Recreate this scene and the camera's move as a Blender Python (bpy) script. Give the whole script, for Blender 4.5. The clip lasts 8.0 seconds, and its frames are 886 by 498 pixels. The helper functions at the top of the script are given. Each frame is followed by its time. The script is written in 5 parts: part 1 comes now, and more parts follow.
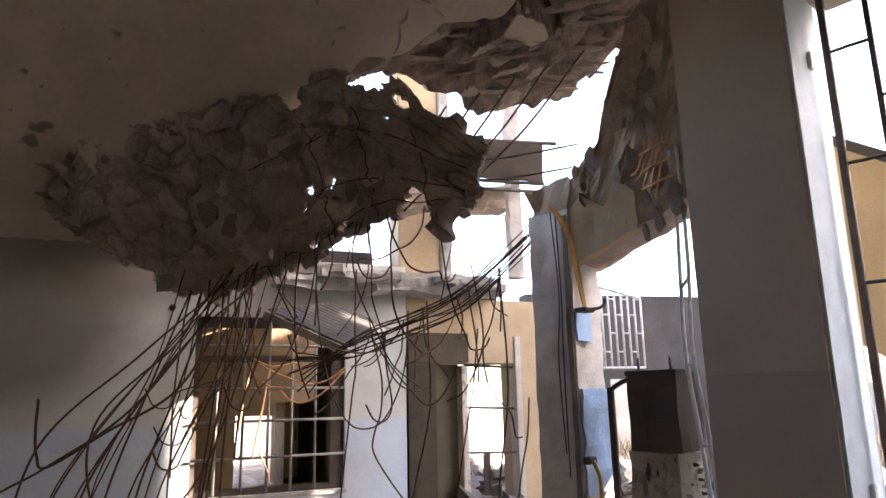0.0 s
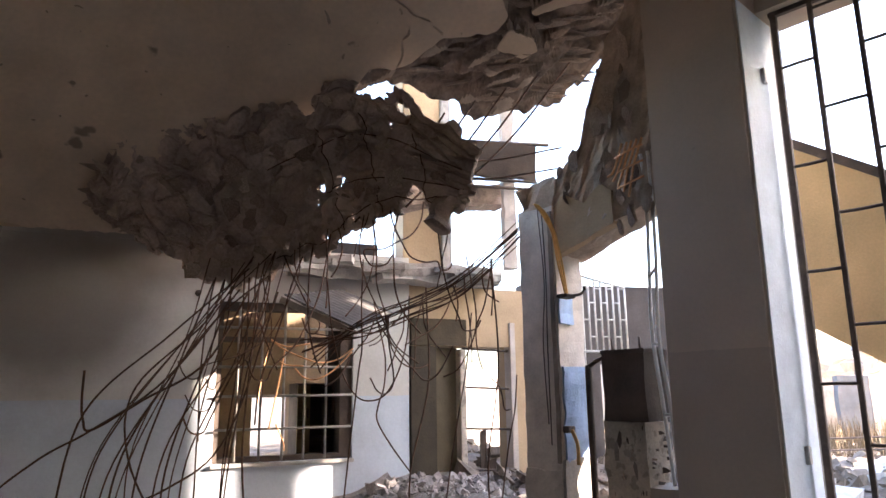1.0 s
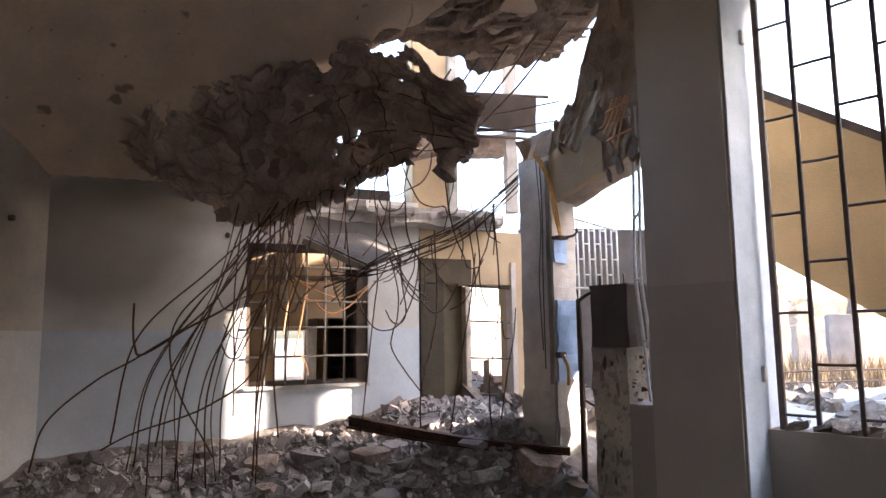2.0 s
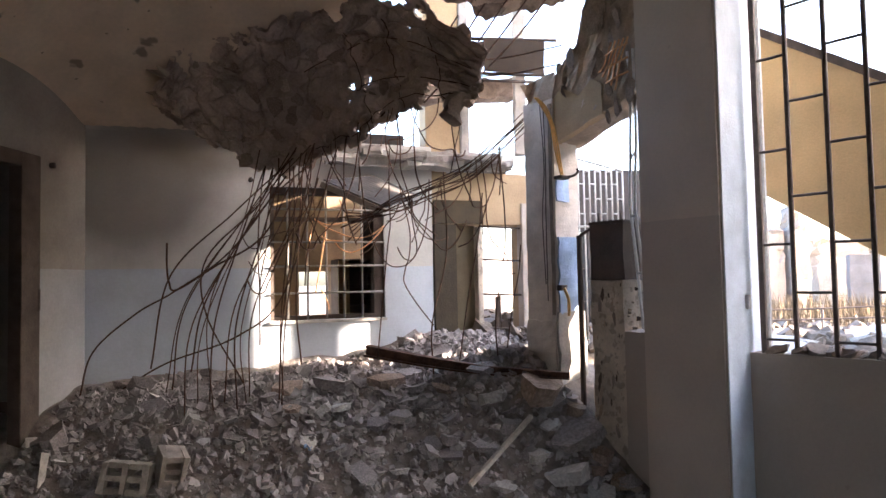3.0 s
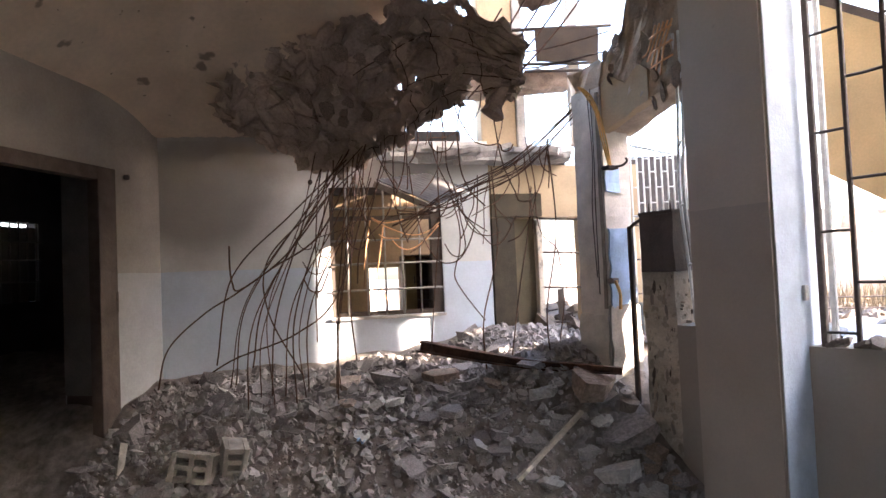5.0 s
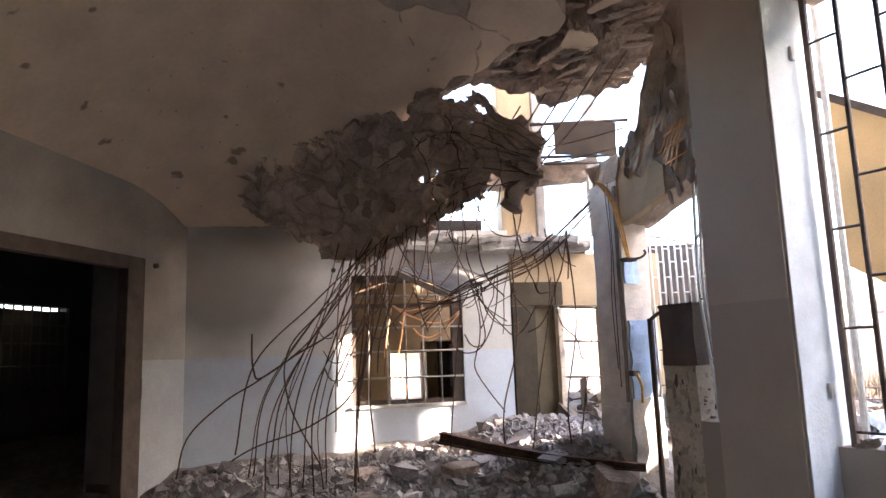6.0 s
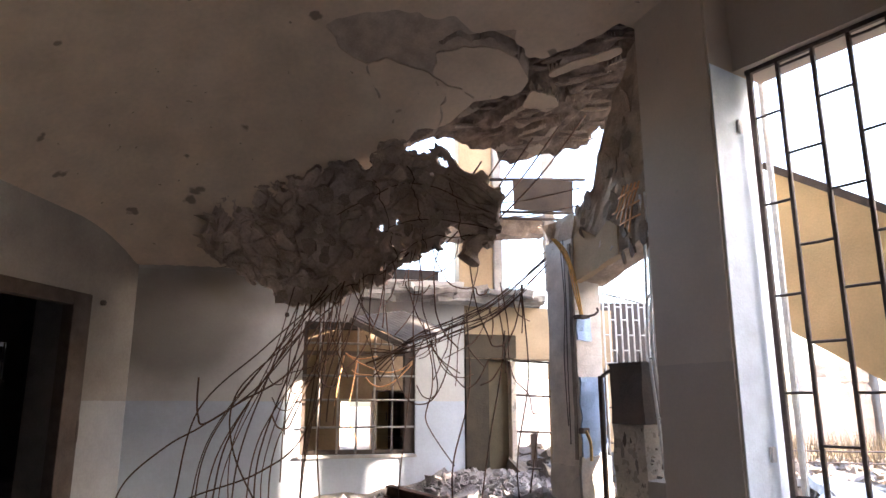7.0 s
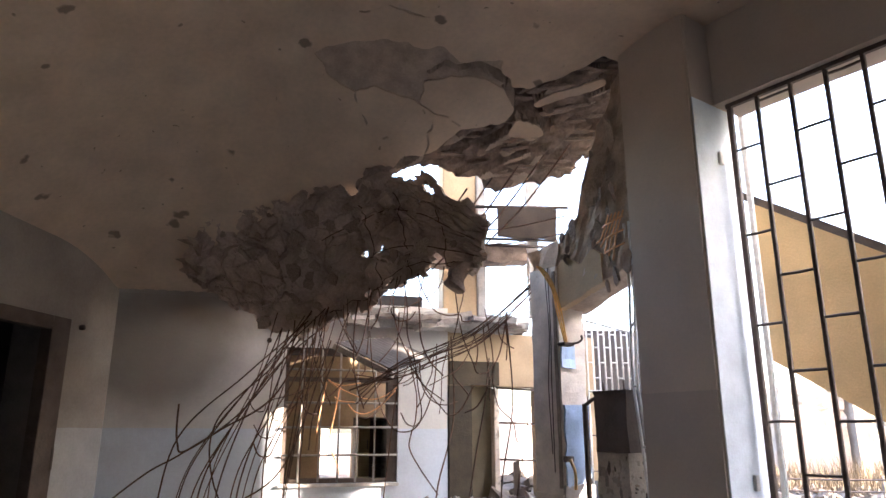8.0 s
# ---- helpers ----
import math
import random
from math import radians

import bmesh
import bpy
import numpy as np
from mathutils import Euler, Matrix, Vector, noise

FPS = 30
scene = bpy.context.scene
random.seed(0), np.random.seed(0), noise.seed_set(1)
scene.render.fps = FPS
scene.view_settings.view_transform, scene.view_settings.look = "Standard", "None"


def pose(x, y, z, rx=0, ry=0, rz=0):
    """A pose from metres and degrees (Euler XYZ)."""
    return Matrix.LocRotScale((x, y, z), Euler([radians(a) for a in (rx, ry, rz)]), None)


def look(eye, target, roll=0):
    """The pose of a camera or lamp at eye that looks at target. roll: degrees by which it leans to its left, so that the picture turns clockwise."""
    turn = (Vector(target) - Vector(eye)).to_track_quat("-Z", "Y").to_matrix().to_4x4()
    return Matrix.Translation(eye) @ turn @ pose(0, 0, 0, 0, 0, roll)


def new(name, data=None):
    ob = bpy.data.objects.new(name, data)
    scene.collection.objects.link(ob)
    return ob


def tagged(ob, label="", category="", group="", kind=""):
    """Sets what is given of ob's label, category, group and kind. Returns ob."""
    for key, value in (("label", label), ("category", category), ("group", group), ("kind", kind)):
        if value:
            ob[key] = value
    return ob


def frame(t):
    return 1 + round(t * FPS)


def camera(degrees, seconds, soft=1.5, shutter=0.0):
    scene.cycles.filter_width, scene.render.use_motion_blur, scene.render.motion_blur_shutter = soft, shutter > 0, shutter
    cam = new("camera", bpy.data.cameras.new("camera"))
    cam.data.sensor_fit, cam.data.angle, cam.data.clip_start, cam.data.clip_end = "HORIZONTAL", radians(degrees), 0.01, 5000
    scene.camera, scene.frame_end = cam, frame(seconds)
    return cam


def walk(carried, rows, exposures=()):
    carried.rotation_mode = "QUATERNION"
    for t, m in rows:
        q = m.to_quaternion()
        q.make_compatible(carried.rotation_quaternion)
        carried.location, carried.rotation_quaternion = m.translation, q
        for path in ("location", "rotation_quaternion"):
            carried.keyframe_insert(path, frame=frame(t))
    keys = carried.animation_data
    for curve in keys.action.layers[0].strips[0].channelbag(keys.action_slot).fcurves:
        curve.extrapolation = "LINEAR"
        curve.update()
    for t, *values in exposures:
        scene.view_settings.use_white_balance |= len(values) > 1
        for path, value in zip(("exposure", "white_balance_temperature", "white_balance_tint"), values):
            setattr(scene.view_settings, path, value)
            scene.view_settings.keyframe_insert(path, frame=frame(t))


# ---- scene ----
cam = camera(65.7, 8.0)
PATH = [
    (0, (-0.000, -0.000, 1.311), (2.054, 2.093, 1.946), -1.30),
    (0.5, (-0.113, -0.177, 1.223), (1.916, 1.934, 1.878), -1.10),
    (1, (-0.265, -0.400, 1.190), (1.757, 1.730, 1.803), -0.78),
    (1.5, (-0.438, -0.574, 1.148), (1.592, 1.572, 1.671), -0.64),
    (2, (-0.607, -0.767, 1.110), (1.417, 1.416, 1.478), -0.74),
    (3.5, (-0.710, -1.201, 1.003), (1.175, 1.133, 1.037), -1.35),
    (4, (-0.579, -1.257, 1.033), (1.231, 1.136, 0.984), -1.45),
    (5.5, (-0.413, -1.382, 1.067), (1.109, 1.187, 1.347), -2.52),
    (6, (-0.420, -1.421, 1.129), (1.085, 1.134, 1.588), -1.94),
    (6.5, (-0.383, -1.455, 1.151), (1.166, 1.048, 1.730), -0.75),
    (7, (-0.429, -1.448, 1.147), (1.213, 0.974, 1.806), -0.04),
    (7.5, (-0.488, -1.426, 1.174), (1.206, 0.944, 1.888), -0.25),
    (8, (-0.478, -1.434, 1.155), (1.223, 0.915, 1.921), 0.05),
]
walk(cam, [(t, look(eye, target, roll)) for t, eye, target, roll in PATH],
     exposures=[(0, 3.58, 6060, 17), (2, 3.56, 6060, 17), (3.5, 3.92, 6060, 17), (5.5, 4.04, 6060, 17), (8, 3.92, 6060, 17)])

import collections

# ---- world, sun, exposure ----
world = bpy.data.worlds.new("World")
scene.world = world
world.use_nodes = True
_wn = world.node_tree
_bg = _wn.nodes["Background"]
_sky = _wn.nodes.new("ShaderNodeTexSky")
_sky.sky_type = 'NISHITA'
_sky.sun_disc = False
_sky.sun_elevation = radians(18)
_sky.sun_rotation = radians(134.2)
_sky.air_density, _sky.dust_density = 1.0, 3.0
_wn.links.new(_sky.outputs[0], _bg.inputs[0])
_bg.inputs[1].default_value = 0.15
SUN_WAY = Vector((-0.70, 0.68, -0.31))
sun = new("sun", bpy.data.lights.new("sun", 'SUN'))
sun.data.energy, sun.data.angle, sun.data.color = 4.6, radians(0.4), (1.0, 0.84, 0.64)
sun.matrix_world = look((8, -8, 8), Vector((8, -8, 8)) + SUN_WAY)

# ---- materials ----


def material(name, base, rough=0.8, metal=0.0, vary=0.25, scale=6.0, fine=60.0, bump=0.15, tint=None, spots=0.0):
    """Base colour broken up at two scales, with fine relief."""
    m = bpy.data.materials.new(name)
    m.use_nodes = True
    t = m.node_tree
    N, L = t.nodes, t.links
    b = N["Principled BSDF"]
    co = N.new("ShaderNodeTexCoord")
    n1, n2 = N.new("ShaderNodeTexNoise"), N.new("ShaderNodeTexNoise")
    n1.inputs["Scale"].default_value, n2.inputs["Scale"].default_value = scale, fine
    n1.inputs["Detail"].default_value, n2.inputs["Detail"].default_value = 6, 4
    L.new(co.outputs["Object"], n1.inputs["Vector"])
    L.new(co.outputs["Object"], n2.inputs["Vector"])
    add = N.new("ShaderNodeMath")
    add.operation = 'MULTIPLY_ADD'
    L.new(n2.outputs["Fac"], add.inputs[0])
    add.inputs[1].default_value = 0.4
    L.new(n1.outputs["Fac"], add.inputs[2])
    ramp = N.new("ShaderNodeValToRGB")
    lo = [c * (1 - vary) for c in base]
    hi = [min(c * (1 + vary), 0.95) for c in (tint or base)]
    ramp.color_ramp.elements[0].position, ramp.color_ramp.elements[1].position = 0.45, 0.95
    ramp.color_ramp.elements[0].color, ramp.color_ramp.elements[1].color = (*lo, 1), (*hi, 1)
    L.new(add.outputs[0], ramp.inputs[0])
    col = ramp.outputs[0]
    info = N.new("ShaderNodeObjectInfo")
    hsv = N.new("ShaderNodeHueSaturation")
    rng = N.new("ShaderNodeMapRange")
    rng.inputs["To Min"].default_value, rng.inputs["To Max"].default_value = 0.82, 1.18
    L.new(info.outputs["Random"], rng.inputs["Value"])
    L.new(rng.outputs[0], hsv.inputs["Value"])
    L.new(col, hsv.inputs["Color"])
    col = hsv.outputs[0]
    if spots:
        v = N.new("ShaderNodeTexNoise")
        v.inputs["Scale"].default_value = 14.0
        v.inputs["Detail"].default_value = 8
        L.new(co.outputs["Object"], v.inputs["Vector"])
        r2 = N.new("ShaderNodeValToRGB")
        r2.color_ramp.elements[0].position, r2.color_ramp.elements[1].position = 0.56, 0.60
        L.new(v.outputs["Fac"], r2.inputs[0])
        mx = N.new("ShaderNodeMix")
        mx.data_type = 'RGBA'
        sc = N.new("ShaderNodeMath")
        sc.operation = 'MULTIPLY'
        sc.inputs[1].default_value = spots
        L.new(r2.outputs[0], sc.inputs[0])
        L.new(sc.outputs[0], mx.inputs["Factor"])
        L.new(col, mx.inputs["A"])
        mx.inputs["B"].default_value = (0.10, 0.075, 0.055, 1)
        col = mx.outputs["Result"]
    L.new(col, b.inputs["Base Color"])
    b.inputs["Roughness"].default_value, b.inputs["Metallic"].default_value = rough, metal
    bp = N.new("ShaderNodeBump")
    bp.inputs["Strength"].default_value, bp.inputs["Distance"].default_value = bump, 0.02
    L.new(add.outputs[0], bp.inputs["Height"])
    L.new(bp.outputs[0], b.inputs["Normal"])
    return m


def dado_paint(name, upper, lower, height, vary=0.12):
    """Two-coat wall paint: one colour below the given height, another above."""
    m = material(name, upper, 0.75, vary=vary, scale=2.5, fine=45, bump=0.12)
    t = m.node_tree
    N, L = t.nodes, t.links
    b = N["Principled BSDF"]
    src = b.inputs["Base Color"].links[0].from_socket
    geo, sep = N.new("ShaderNodeNewGeometry"), N.new("ShaderNodeSeparateXYZ")
    L.new(geo.outputs["Position"], sep.inputs[0])
    nz = N.new("ShaderNodeTexNoise")
    nz.inputs["Scale"].default_value = 5.0
    ma = N.new("ShaderNodeMath")
    ma.operation = 'MULTIPLY_ADD'
    L.new(nz.outputs["Fac"], ma.inputs[0])
    ma.inputs[1].default_value = 0.02
    L.new(sep.outputs["Z"], ma.inputs[2])
    lt = N.new("ShaderNodeMath")
    lt.operation = 'LESS_THAN'
    lt.inputs[1].default_value = height + 0.01
    L.new(ma.outputs[0], lt.inputs[0])
    mul = N.new("ShaderNodeMix")
    mul.data_type, mul.blend_type = 'RGBA', 'MULTIPLY'
    L.new(lt.outputs[0], mul.inputs["Factor"])
    L.new(src, mul.inputs["A"])
    mul.inputs["B"].default_value = (*[lo / up for lo, up in zip(lower, upper)], 1)
    L.new(mul.outputs["Result"], b.inputs["Base Color"])
    return m


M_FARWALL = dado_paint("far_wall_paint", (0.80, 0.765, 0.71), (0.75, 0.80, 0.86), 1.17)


def blotted(m, blots, dark):
    """Soft dark blots, each (centre, half width, half height), on a wall turned by -19.84 degrees."""
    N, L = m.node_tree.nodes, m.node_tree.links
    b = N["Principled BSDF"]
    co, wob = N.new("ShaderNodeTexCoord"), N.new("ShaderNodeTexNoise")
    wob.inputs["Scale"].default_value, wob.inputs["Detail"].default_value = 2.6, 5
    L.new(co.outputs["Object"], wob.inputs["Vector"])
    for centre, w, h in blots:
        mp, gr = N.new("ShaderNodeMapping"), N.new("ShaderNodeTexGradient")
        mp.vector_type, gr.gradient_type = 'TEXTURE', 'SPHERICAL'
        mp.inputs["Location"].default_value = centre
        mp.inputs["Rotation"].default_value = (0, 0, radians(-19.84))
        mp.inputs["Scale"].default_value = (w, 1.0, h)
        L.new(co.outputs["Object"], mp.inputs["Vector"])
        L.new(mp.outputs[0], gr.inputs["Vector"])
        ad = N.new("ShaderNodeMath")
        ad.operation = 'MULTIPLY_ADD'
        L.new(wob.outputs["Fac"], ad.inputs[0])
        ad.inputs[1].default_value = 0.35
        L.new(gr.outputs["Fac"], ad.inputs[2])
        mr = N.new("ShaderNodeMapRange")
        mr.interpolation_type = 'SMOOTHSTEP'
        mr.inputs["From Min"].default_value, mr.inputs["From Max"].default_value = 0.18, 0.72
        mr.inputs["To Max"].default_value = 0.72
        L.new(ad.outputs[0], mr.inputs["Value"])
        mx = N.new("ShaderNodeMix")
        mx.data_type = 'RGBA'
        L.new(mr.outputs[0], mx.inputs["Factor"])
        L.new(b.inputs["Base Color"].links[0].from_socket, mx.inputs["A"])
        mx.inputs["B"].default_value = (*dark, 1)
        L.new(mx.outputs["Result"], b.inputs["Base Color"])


blotted(M_FARWALL, [((1.06, 4.97, 1.86), 0.95, 0.80), ((1.75, 4.72, 2.38), 1.1, 0.55)], (0.20, 0.165, 0.13))
# Darker than the far wall: shade on the side walls is put into the colour.
M_SIDE = dado_paint("side_wall_toned_dark", (0.38, 0.33, 0.275), (0.475, 0.46, 0.445), 1.17, 0.2)
M_COLUMN = dado_paint("column_paint", (0.57, 0.48, 0.39), (0.48, 0.405, 0.335), 1.39, 0.08)
M_CEIL = material("ceiling_plaster", (0.56, 0.44, 0.322), 0.85, vary=0.14, scale=3, fine=30, bump=0.1)


def pitted(m, cell, size, dark):
    """Scattered small dark pits and knocks in a painted surface."""
    N, L = m.node_tree.nodes, m.node_tree.links
    b = N["Principled BSDF"]
    src = b.inputs["Base Color"].links[0].from_socket
    co, wob = N.new("ShaderNodeTexCoord"), N.new("ShaderNodeTexNoise")
    wob.inputs["Scale"].default_value = 9.0
    mixv = N.new("ShaderNodeMix")
    mixv.data_type = 'VECTOR'
    mixv.inputs["Factor"].default_value = 0.12
    L.new(co.outputs["Object"], wob.inputs["Vector"])
    L.new(co.outputs["Object"], mixv.inputs["A"])
    L.new(wob.outputs["Color"], mixv.inputs["B"])
    v = N.new("ShaderNodeTexVoronoi")
    v.inputs["Scale"].default_value = 1 / cell
    L.new(mixv.outputs["Result"], v.inputs["Vector"])
    sep = N.new("ShaderNodeSeparateColor")
    L.new(v.outputs["Color"], sep.inputs[0])
    lim = N.new("ShaderNodeMath")
    lim.operation = 'MULTIPLY'
    lim.inputs[1].default_value = size / cell
    L.new(sep.outputs[0], lim.inputs[0])
    sub = N.new("ShaderNodeMath")
    sub.operation = 'SUBTRACT'
    L.new(lim.outputs[0], sub.inputs[0])
    L.new(v.outputs["Distance"], sub.inputs[1])
    mr = N.new("ShaderNodeMapRange")
    mr.inputs["From Min"].default_value, mr.inputs["From Max"].default_value = -0.02, 0.03
    L.new(sub.outputs[0], mr.inputs["Value"])
    mx = N.new("ShaderNodeMix")
    mx.data_type = 'RGBA'
    sc = N.new("ShaderNodeMath")
    sc.operation = 'MULTIPLY'
    sc.inputs[1].default_value = 0.75
    L.new(mr.outputs[0], sc.inputs[0])
    L.new(sc.outputs[0], mx.inputs["Factor"])
    L.new(src, mx.inputs["A"])
    mx.inputs["B"].default_value = (*dark, 1)
    L.new(mx.outputs["Result"], b.inputs["Base Color"])
    return m


pitted(M_CEIL, 0.30, 0.05, (0.16, 0.12, 0.09))
pitted(M_CEIL, 0.11, 0.013, (0.22, 0.165, 0.12))
pitted(M_COLUMN, 0.55, 0.02, (0.12, 0.09, 0.07))
M_CEIL_BARE = material("bare_ceiling_concrete", (0.43, 0.34, 0.262), 0.9, vary=0.25, scale=8, bump=0.3)
M_TORN = material("torn_concrete_layers", (0.215, 0.16, 0.125), 0.95, vary=0.6, scale=7, fine=40, bump=0.8)
M_BROKEN = material("broken_concrete", (0.33, 0.25, 0.195), 0.95, vary=0.45, scale=9, fine=70, bump=0.7)
M_SLABFACE = material("slab_underside", (0.42, 0.33, 0.25), 0.9, vary=0.35, scale=7, bump=0.5)
M_UNDER = material("torn_slab_underside", (0.39, 0.30, 0.24), 0.92, vary=0.4, scale=4, fine=50, bump=0.6)
M_PALE = material("pale_concrete", (0.50, 0.47, 0.43), 0.9, vary=0.3, scale=7, bump=0.4)
M_RUBBLE = material("rubble_concrete", (0.31, 0.275, 0.255), 0.95, vary=0.4, scale=11, bump=0.5)
M_CRUMB = material("crumbled_brown_mortar", (0.26, 0.21, 0.17), 1.0, vary=0.4, scale=14, fine=90, bump=0.7)
M_SPOIL = material("dark_spoil", (0.17, 0.135, 0.105), 1.0, vary=0.45, scale=8, fine=60, bump=0.8)
M_GRIT = material("mortar_grit", (0.27, 0.24, 0.215), 1.0, vary=0.5, scale=5, fine=30, bump=0.4)
M_DUST = material("rubble_dust", (0.21, 0.18, 0.155), 1.0, vary=0.4, scale=14, fine=120, bump=0.9)
M_REBAR = material("rusty_steel", (0.075, 0.05, 0.04), 0.7, 0.5, vary=0.4, scale=25, fine=200, bump=0.4, tint=(0.14, 0.07, 0.04))
M_BAR = material("painted_grille_steel", (0.12, 0.09, 0.075), 0.65, 0.1, vary=0.3, scale=20, bump=0.2)
M_WHITEBAR = material("white_grille_paint", (0.70, 0.68, 0.64), 0.5, 0.0, vary=0.2, scale=20, bump=0.2)
# Lightened copper: sun on the wire loops and beam bars is in the colour.
M_COPPER = material("sunlit_copper_tone", (0.85, 0.45, 0.22), 0.4, 0.3, vary=0.2, scale=30, bump=0.1)
M_ORANGE = material("orange_cable_sheath", (0.85, 0.50, 0.16), 0.45, 0.0, vary=0.15, scale=30, bump=0.1)
M_TAN = material("tan_render", (0.56, 0.41, 0.25), 0.85, vary=0.18, scale=3, bump=0.2)
M_BLUE = material("pale_blue_paint", (0.36, 0.49, 0.70), 0.8, vary=0.2, scale=5, bump=0.3)
M_STAIN = material("stained_concrete", (0.27, 0.225, 0.19), 0.9, vary=0.35, scale=9, bump=0.4)
M_COLGREY = material("grey_column_plaster", (0.60, 0.54, 0.48), 0.85, vary=0.2, scale=6, bump=0.3)
M_PEEL = material("peeling_plaster", (0.58, 0.50, 0.40), 0.9, vary=0.3, scale=5, bump=0.7, spots=0.4)
M_DARKBOX = material("dark_brown_metal", (0.09, 0.065, 0.05), 0.6, 0.3, vary=0.3, scale=7, bump=0.3)
M_BROWN = material("brown_sheet_metal", (0.06, 0.044, 0.033), 0.95, 0.0, vary=0.3, scale=5, bump=0.3)
M_TIN = material("galvanised_sheet", (0.13, 0.12, 0.115), 0.95, 0.0, vary=0.3, scale=9, bump=0.2)
M_WOOD = material("weathered_wood", (0.10, 0.072, 0.055), 0.75, vary=0.35, scale=9, fine=80, bump=0.4)
M_STICK = material("bare_timber", (0.50, 0.44, 0.36), 0.8, vary=0.25, scale=15, bump=0.3)
M_RUSTPIPE = material("rusted_girder", (0.10, 0.055, 0.038), 0.8, 0.4, vary=0.45, scale=12, bump=0.5, tint=(0.15, 0.08, 0.05))
M_EARTH = material("dry_earth", (0.12, 0.10, 0.08), 1.0, vary=0.35, scale=2, fine=40, bump=0.6)
M_BLUEGREY = material("weathered_blue_concrete", (0.17, 0.185, 0.205), 0.9, vary=0.25, scale=3, bump=0.3)
M_STRAW = material("dry_grass", (0.14, 0.10, 0.055), 0.9, vary=0.3, scale=8, bump=0.2)
M_WHITEWALL = material("whitewashed_ruin", (0.34, 0.30, 0.26), 0.85, vary=0.3, scale=1.5, fine=20, bump=0.4)
M_BLOCK = material("hollow_block_concrete", (0.38, 0.335, 0.28), 0.95, vary=0.35, scale=12, bump=0.5)
# Very dark base stands in for the lack of light in closed rooms.
M_DARKROOM = material("shade_dark_plaster", (0.085, 0.072, 0.066), 0.95, vary=0.3, scale=3, bump=0.3)
# The doorway reveal's shade, put into a colour.
M_REVEALSHADE = material("reveal_shade_plaster", (0.17, 0.15, 0.135), 0.95, vary=0.3, scale=4, bump=0.3)
M_OLIVE = material("olive_door_paint", (0.12, 0.09, 0.048), 0.7, vary=0.25, scale=6, bump=0.2)
M_GREYBAR = material("dusty_grille_paint", (0.33, 0.30, 0.27), 0.6, 0.0, vary=0.35, scale=14, bump=0.25)
# Tan render made lighter and more golden, sun bounce put into the colour.
M_STAIR = material("bounce_lit_tan_render", (0.66, 0.46, 0.23), 0.85, vary=0.15, scale=2.5, bump=0.2)
M_JAMB = material("stained_olive_timber", (0.06, 0.045, 0.027), 0.9, vary=0.3, scale=7, bump=0.3)
M_ROOM = material("brown_plaster", (0.24, 0.165, 0.10), 0.95, vary=0.35, scale=3, bump=0.3)
M_LIME = material("limewashed_wall", (0.78, 0.74, 0.68), 0.9, vary=0.1, scale=2, bump=0.2)
M_YELLOW = material("ochre_wall_paint", (0.46, 0.35, 0.18), 0.8, vary=0.2, scale=3, bump=0.2)

# ---- mesh helpers ----
rnd = random.Random(11)


def mesh_of(name, verts, faces, smooth=False):
    me = bpy.data.meshes.new(name)
    me.from_pydata([tuple(v) for v in verts], [], faces)
    me.update()
    if smooth:
        me.polygons.foreach_set("use_smooth", [True] * len(me.polygons))
    return me


def part(name, data, mat, parent=None, label=""):
    """One mesh object, from a bmesh, a (verts, faces) pair or a mesh, under its thing."""
    if isinstance(data, bmesh.types.BMesh):
        me = bpy.data.meshes.new(name)
        bmesh.ops.recalc_face_normals(data, faces=data.faces)
        data.to_mesh(me)
        data.free()
    elif isinstance(data, tuple):
        me = mesh_of(name, *data)
    else:
        me = data
    if mat is not None and not me.materials:
        me.materials.append(mat)
    ob = new(name, me)
    if parent is not None:
        ob.parent = parent
    if label:
        tagged(ob, label)
    return ob


def thing(name, label, category, at=(0, 0, 0), group="", kind=""):
    ob = new(name)
    ob.empty_display_size = 0.1
    return tagged(ob, label, category, group, kind)


def add_box(bm, lo, hi, m=None, jitter=0.0):
    vs = []
    for z in (lo[2], hi[2]):
        for x, y in ((lo[0], lo[1]), (hi[0], lo[1]), (hi[0], hi[1]), (lo[0], hi[1])):
            p = Vector((x, y, z)) + Vector([rnd.uniform(-jitter, jitter) for _ in range(3)])
            vs.append(bm.verts.new(m @ p if m else p))
    for q in ((0, 3, 2, 1), (4, 5, 6, 7), (0, 1, 5, 4), (1, 2, 6, 5), (2, 3, 7, 6), (3, 0, 4, 7)):
        bm.faces.new([vs[i] for i in q])
    return vs


def box(lo, hi, m=None, bevel=0.0, jitter=0.0):
    bm = bmesh.new()
    add_box(bm, lo, hi, m, jitter)
    if bevel:
        bmesh.ops.bevel(bm, geom=bm.edges[:], offset=bevel, segments=2, affect='EDGES')
    return bm


def rough_box(lo, hi, m=None, cut=0.08, amp=0.015, freq=6.0, seed=0.0, only_top=None):
    """A box cut into small faces whose surface is knocked about."""
    bm = bmesh.new()
    add_box(bm, lo, hi, None)
    for ax in range(3):
        n = max(1, int((hi[ax] - lo[ax]) / cut))
        for i in range(1, n):
            co = [0, 0, 0]
            co[ax] = lo[ax] + (hi[ax] - lo[ax]) * i / n
            no = [0, 0, 0]
            no[ax] = 1
            bmesh.ops.bisect_plane(bm, geom=bm.verts[:] + bm.edges[:] + bm.faces[:], plane_co=co, plane_no=no)
    for v in bm.verts:
        k = 1.0
        if only_top is not None:
            k = max(0.12, min(1.0, (v.co.z - only_top) / 0.12))
        v.co += amp * k * noise.noise_vector(v.co * freq + Vector((seed, seed, seed)))
        if m:
            v.co = m @ v.co
    return bm


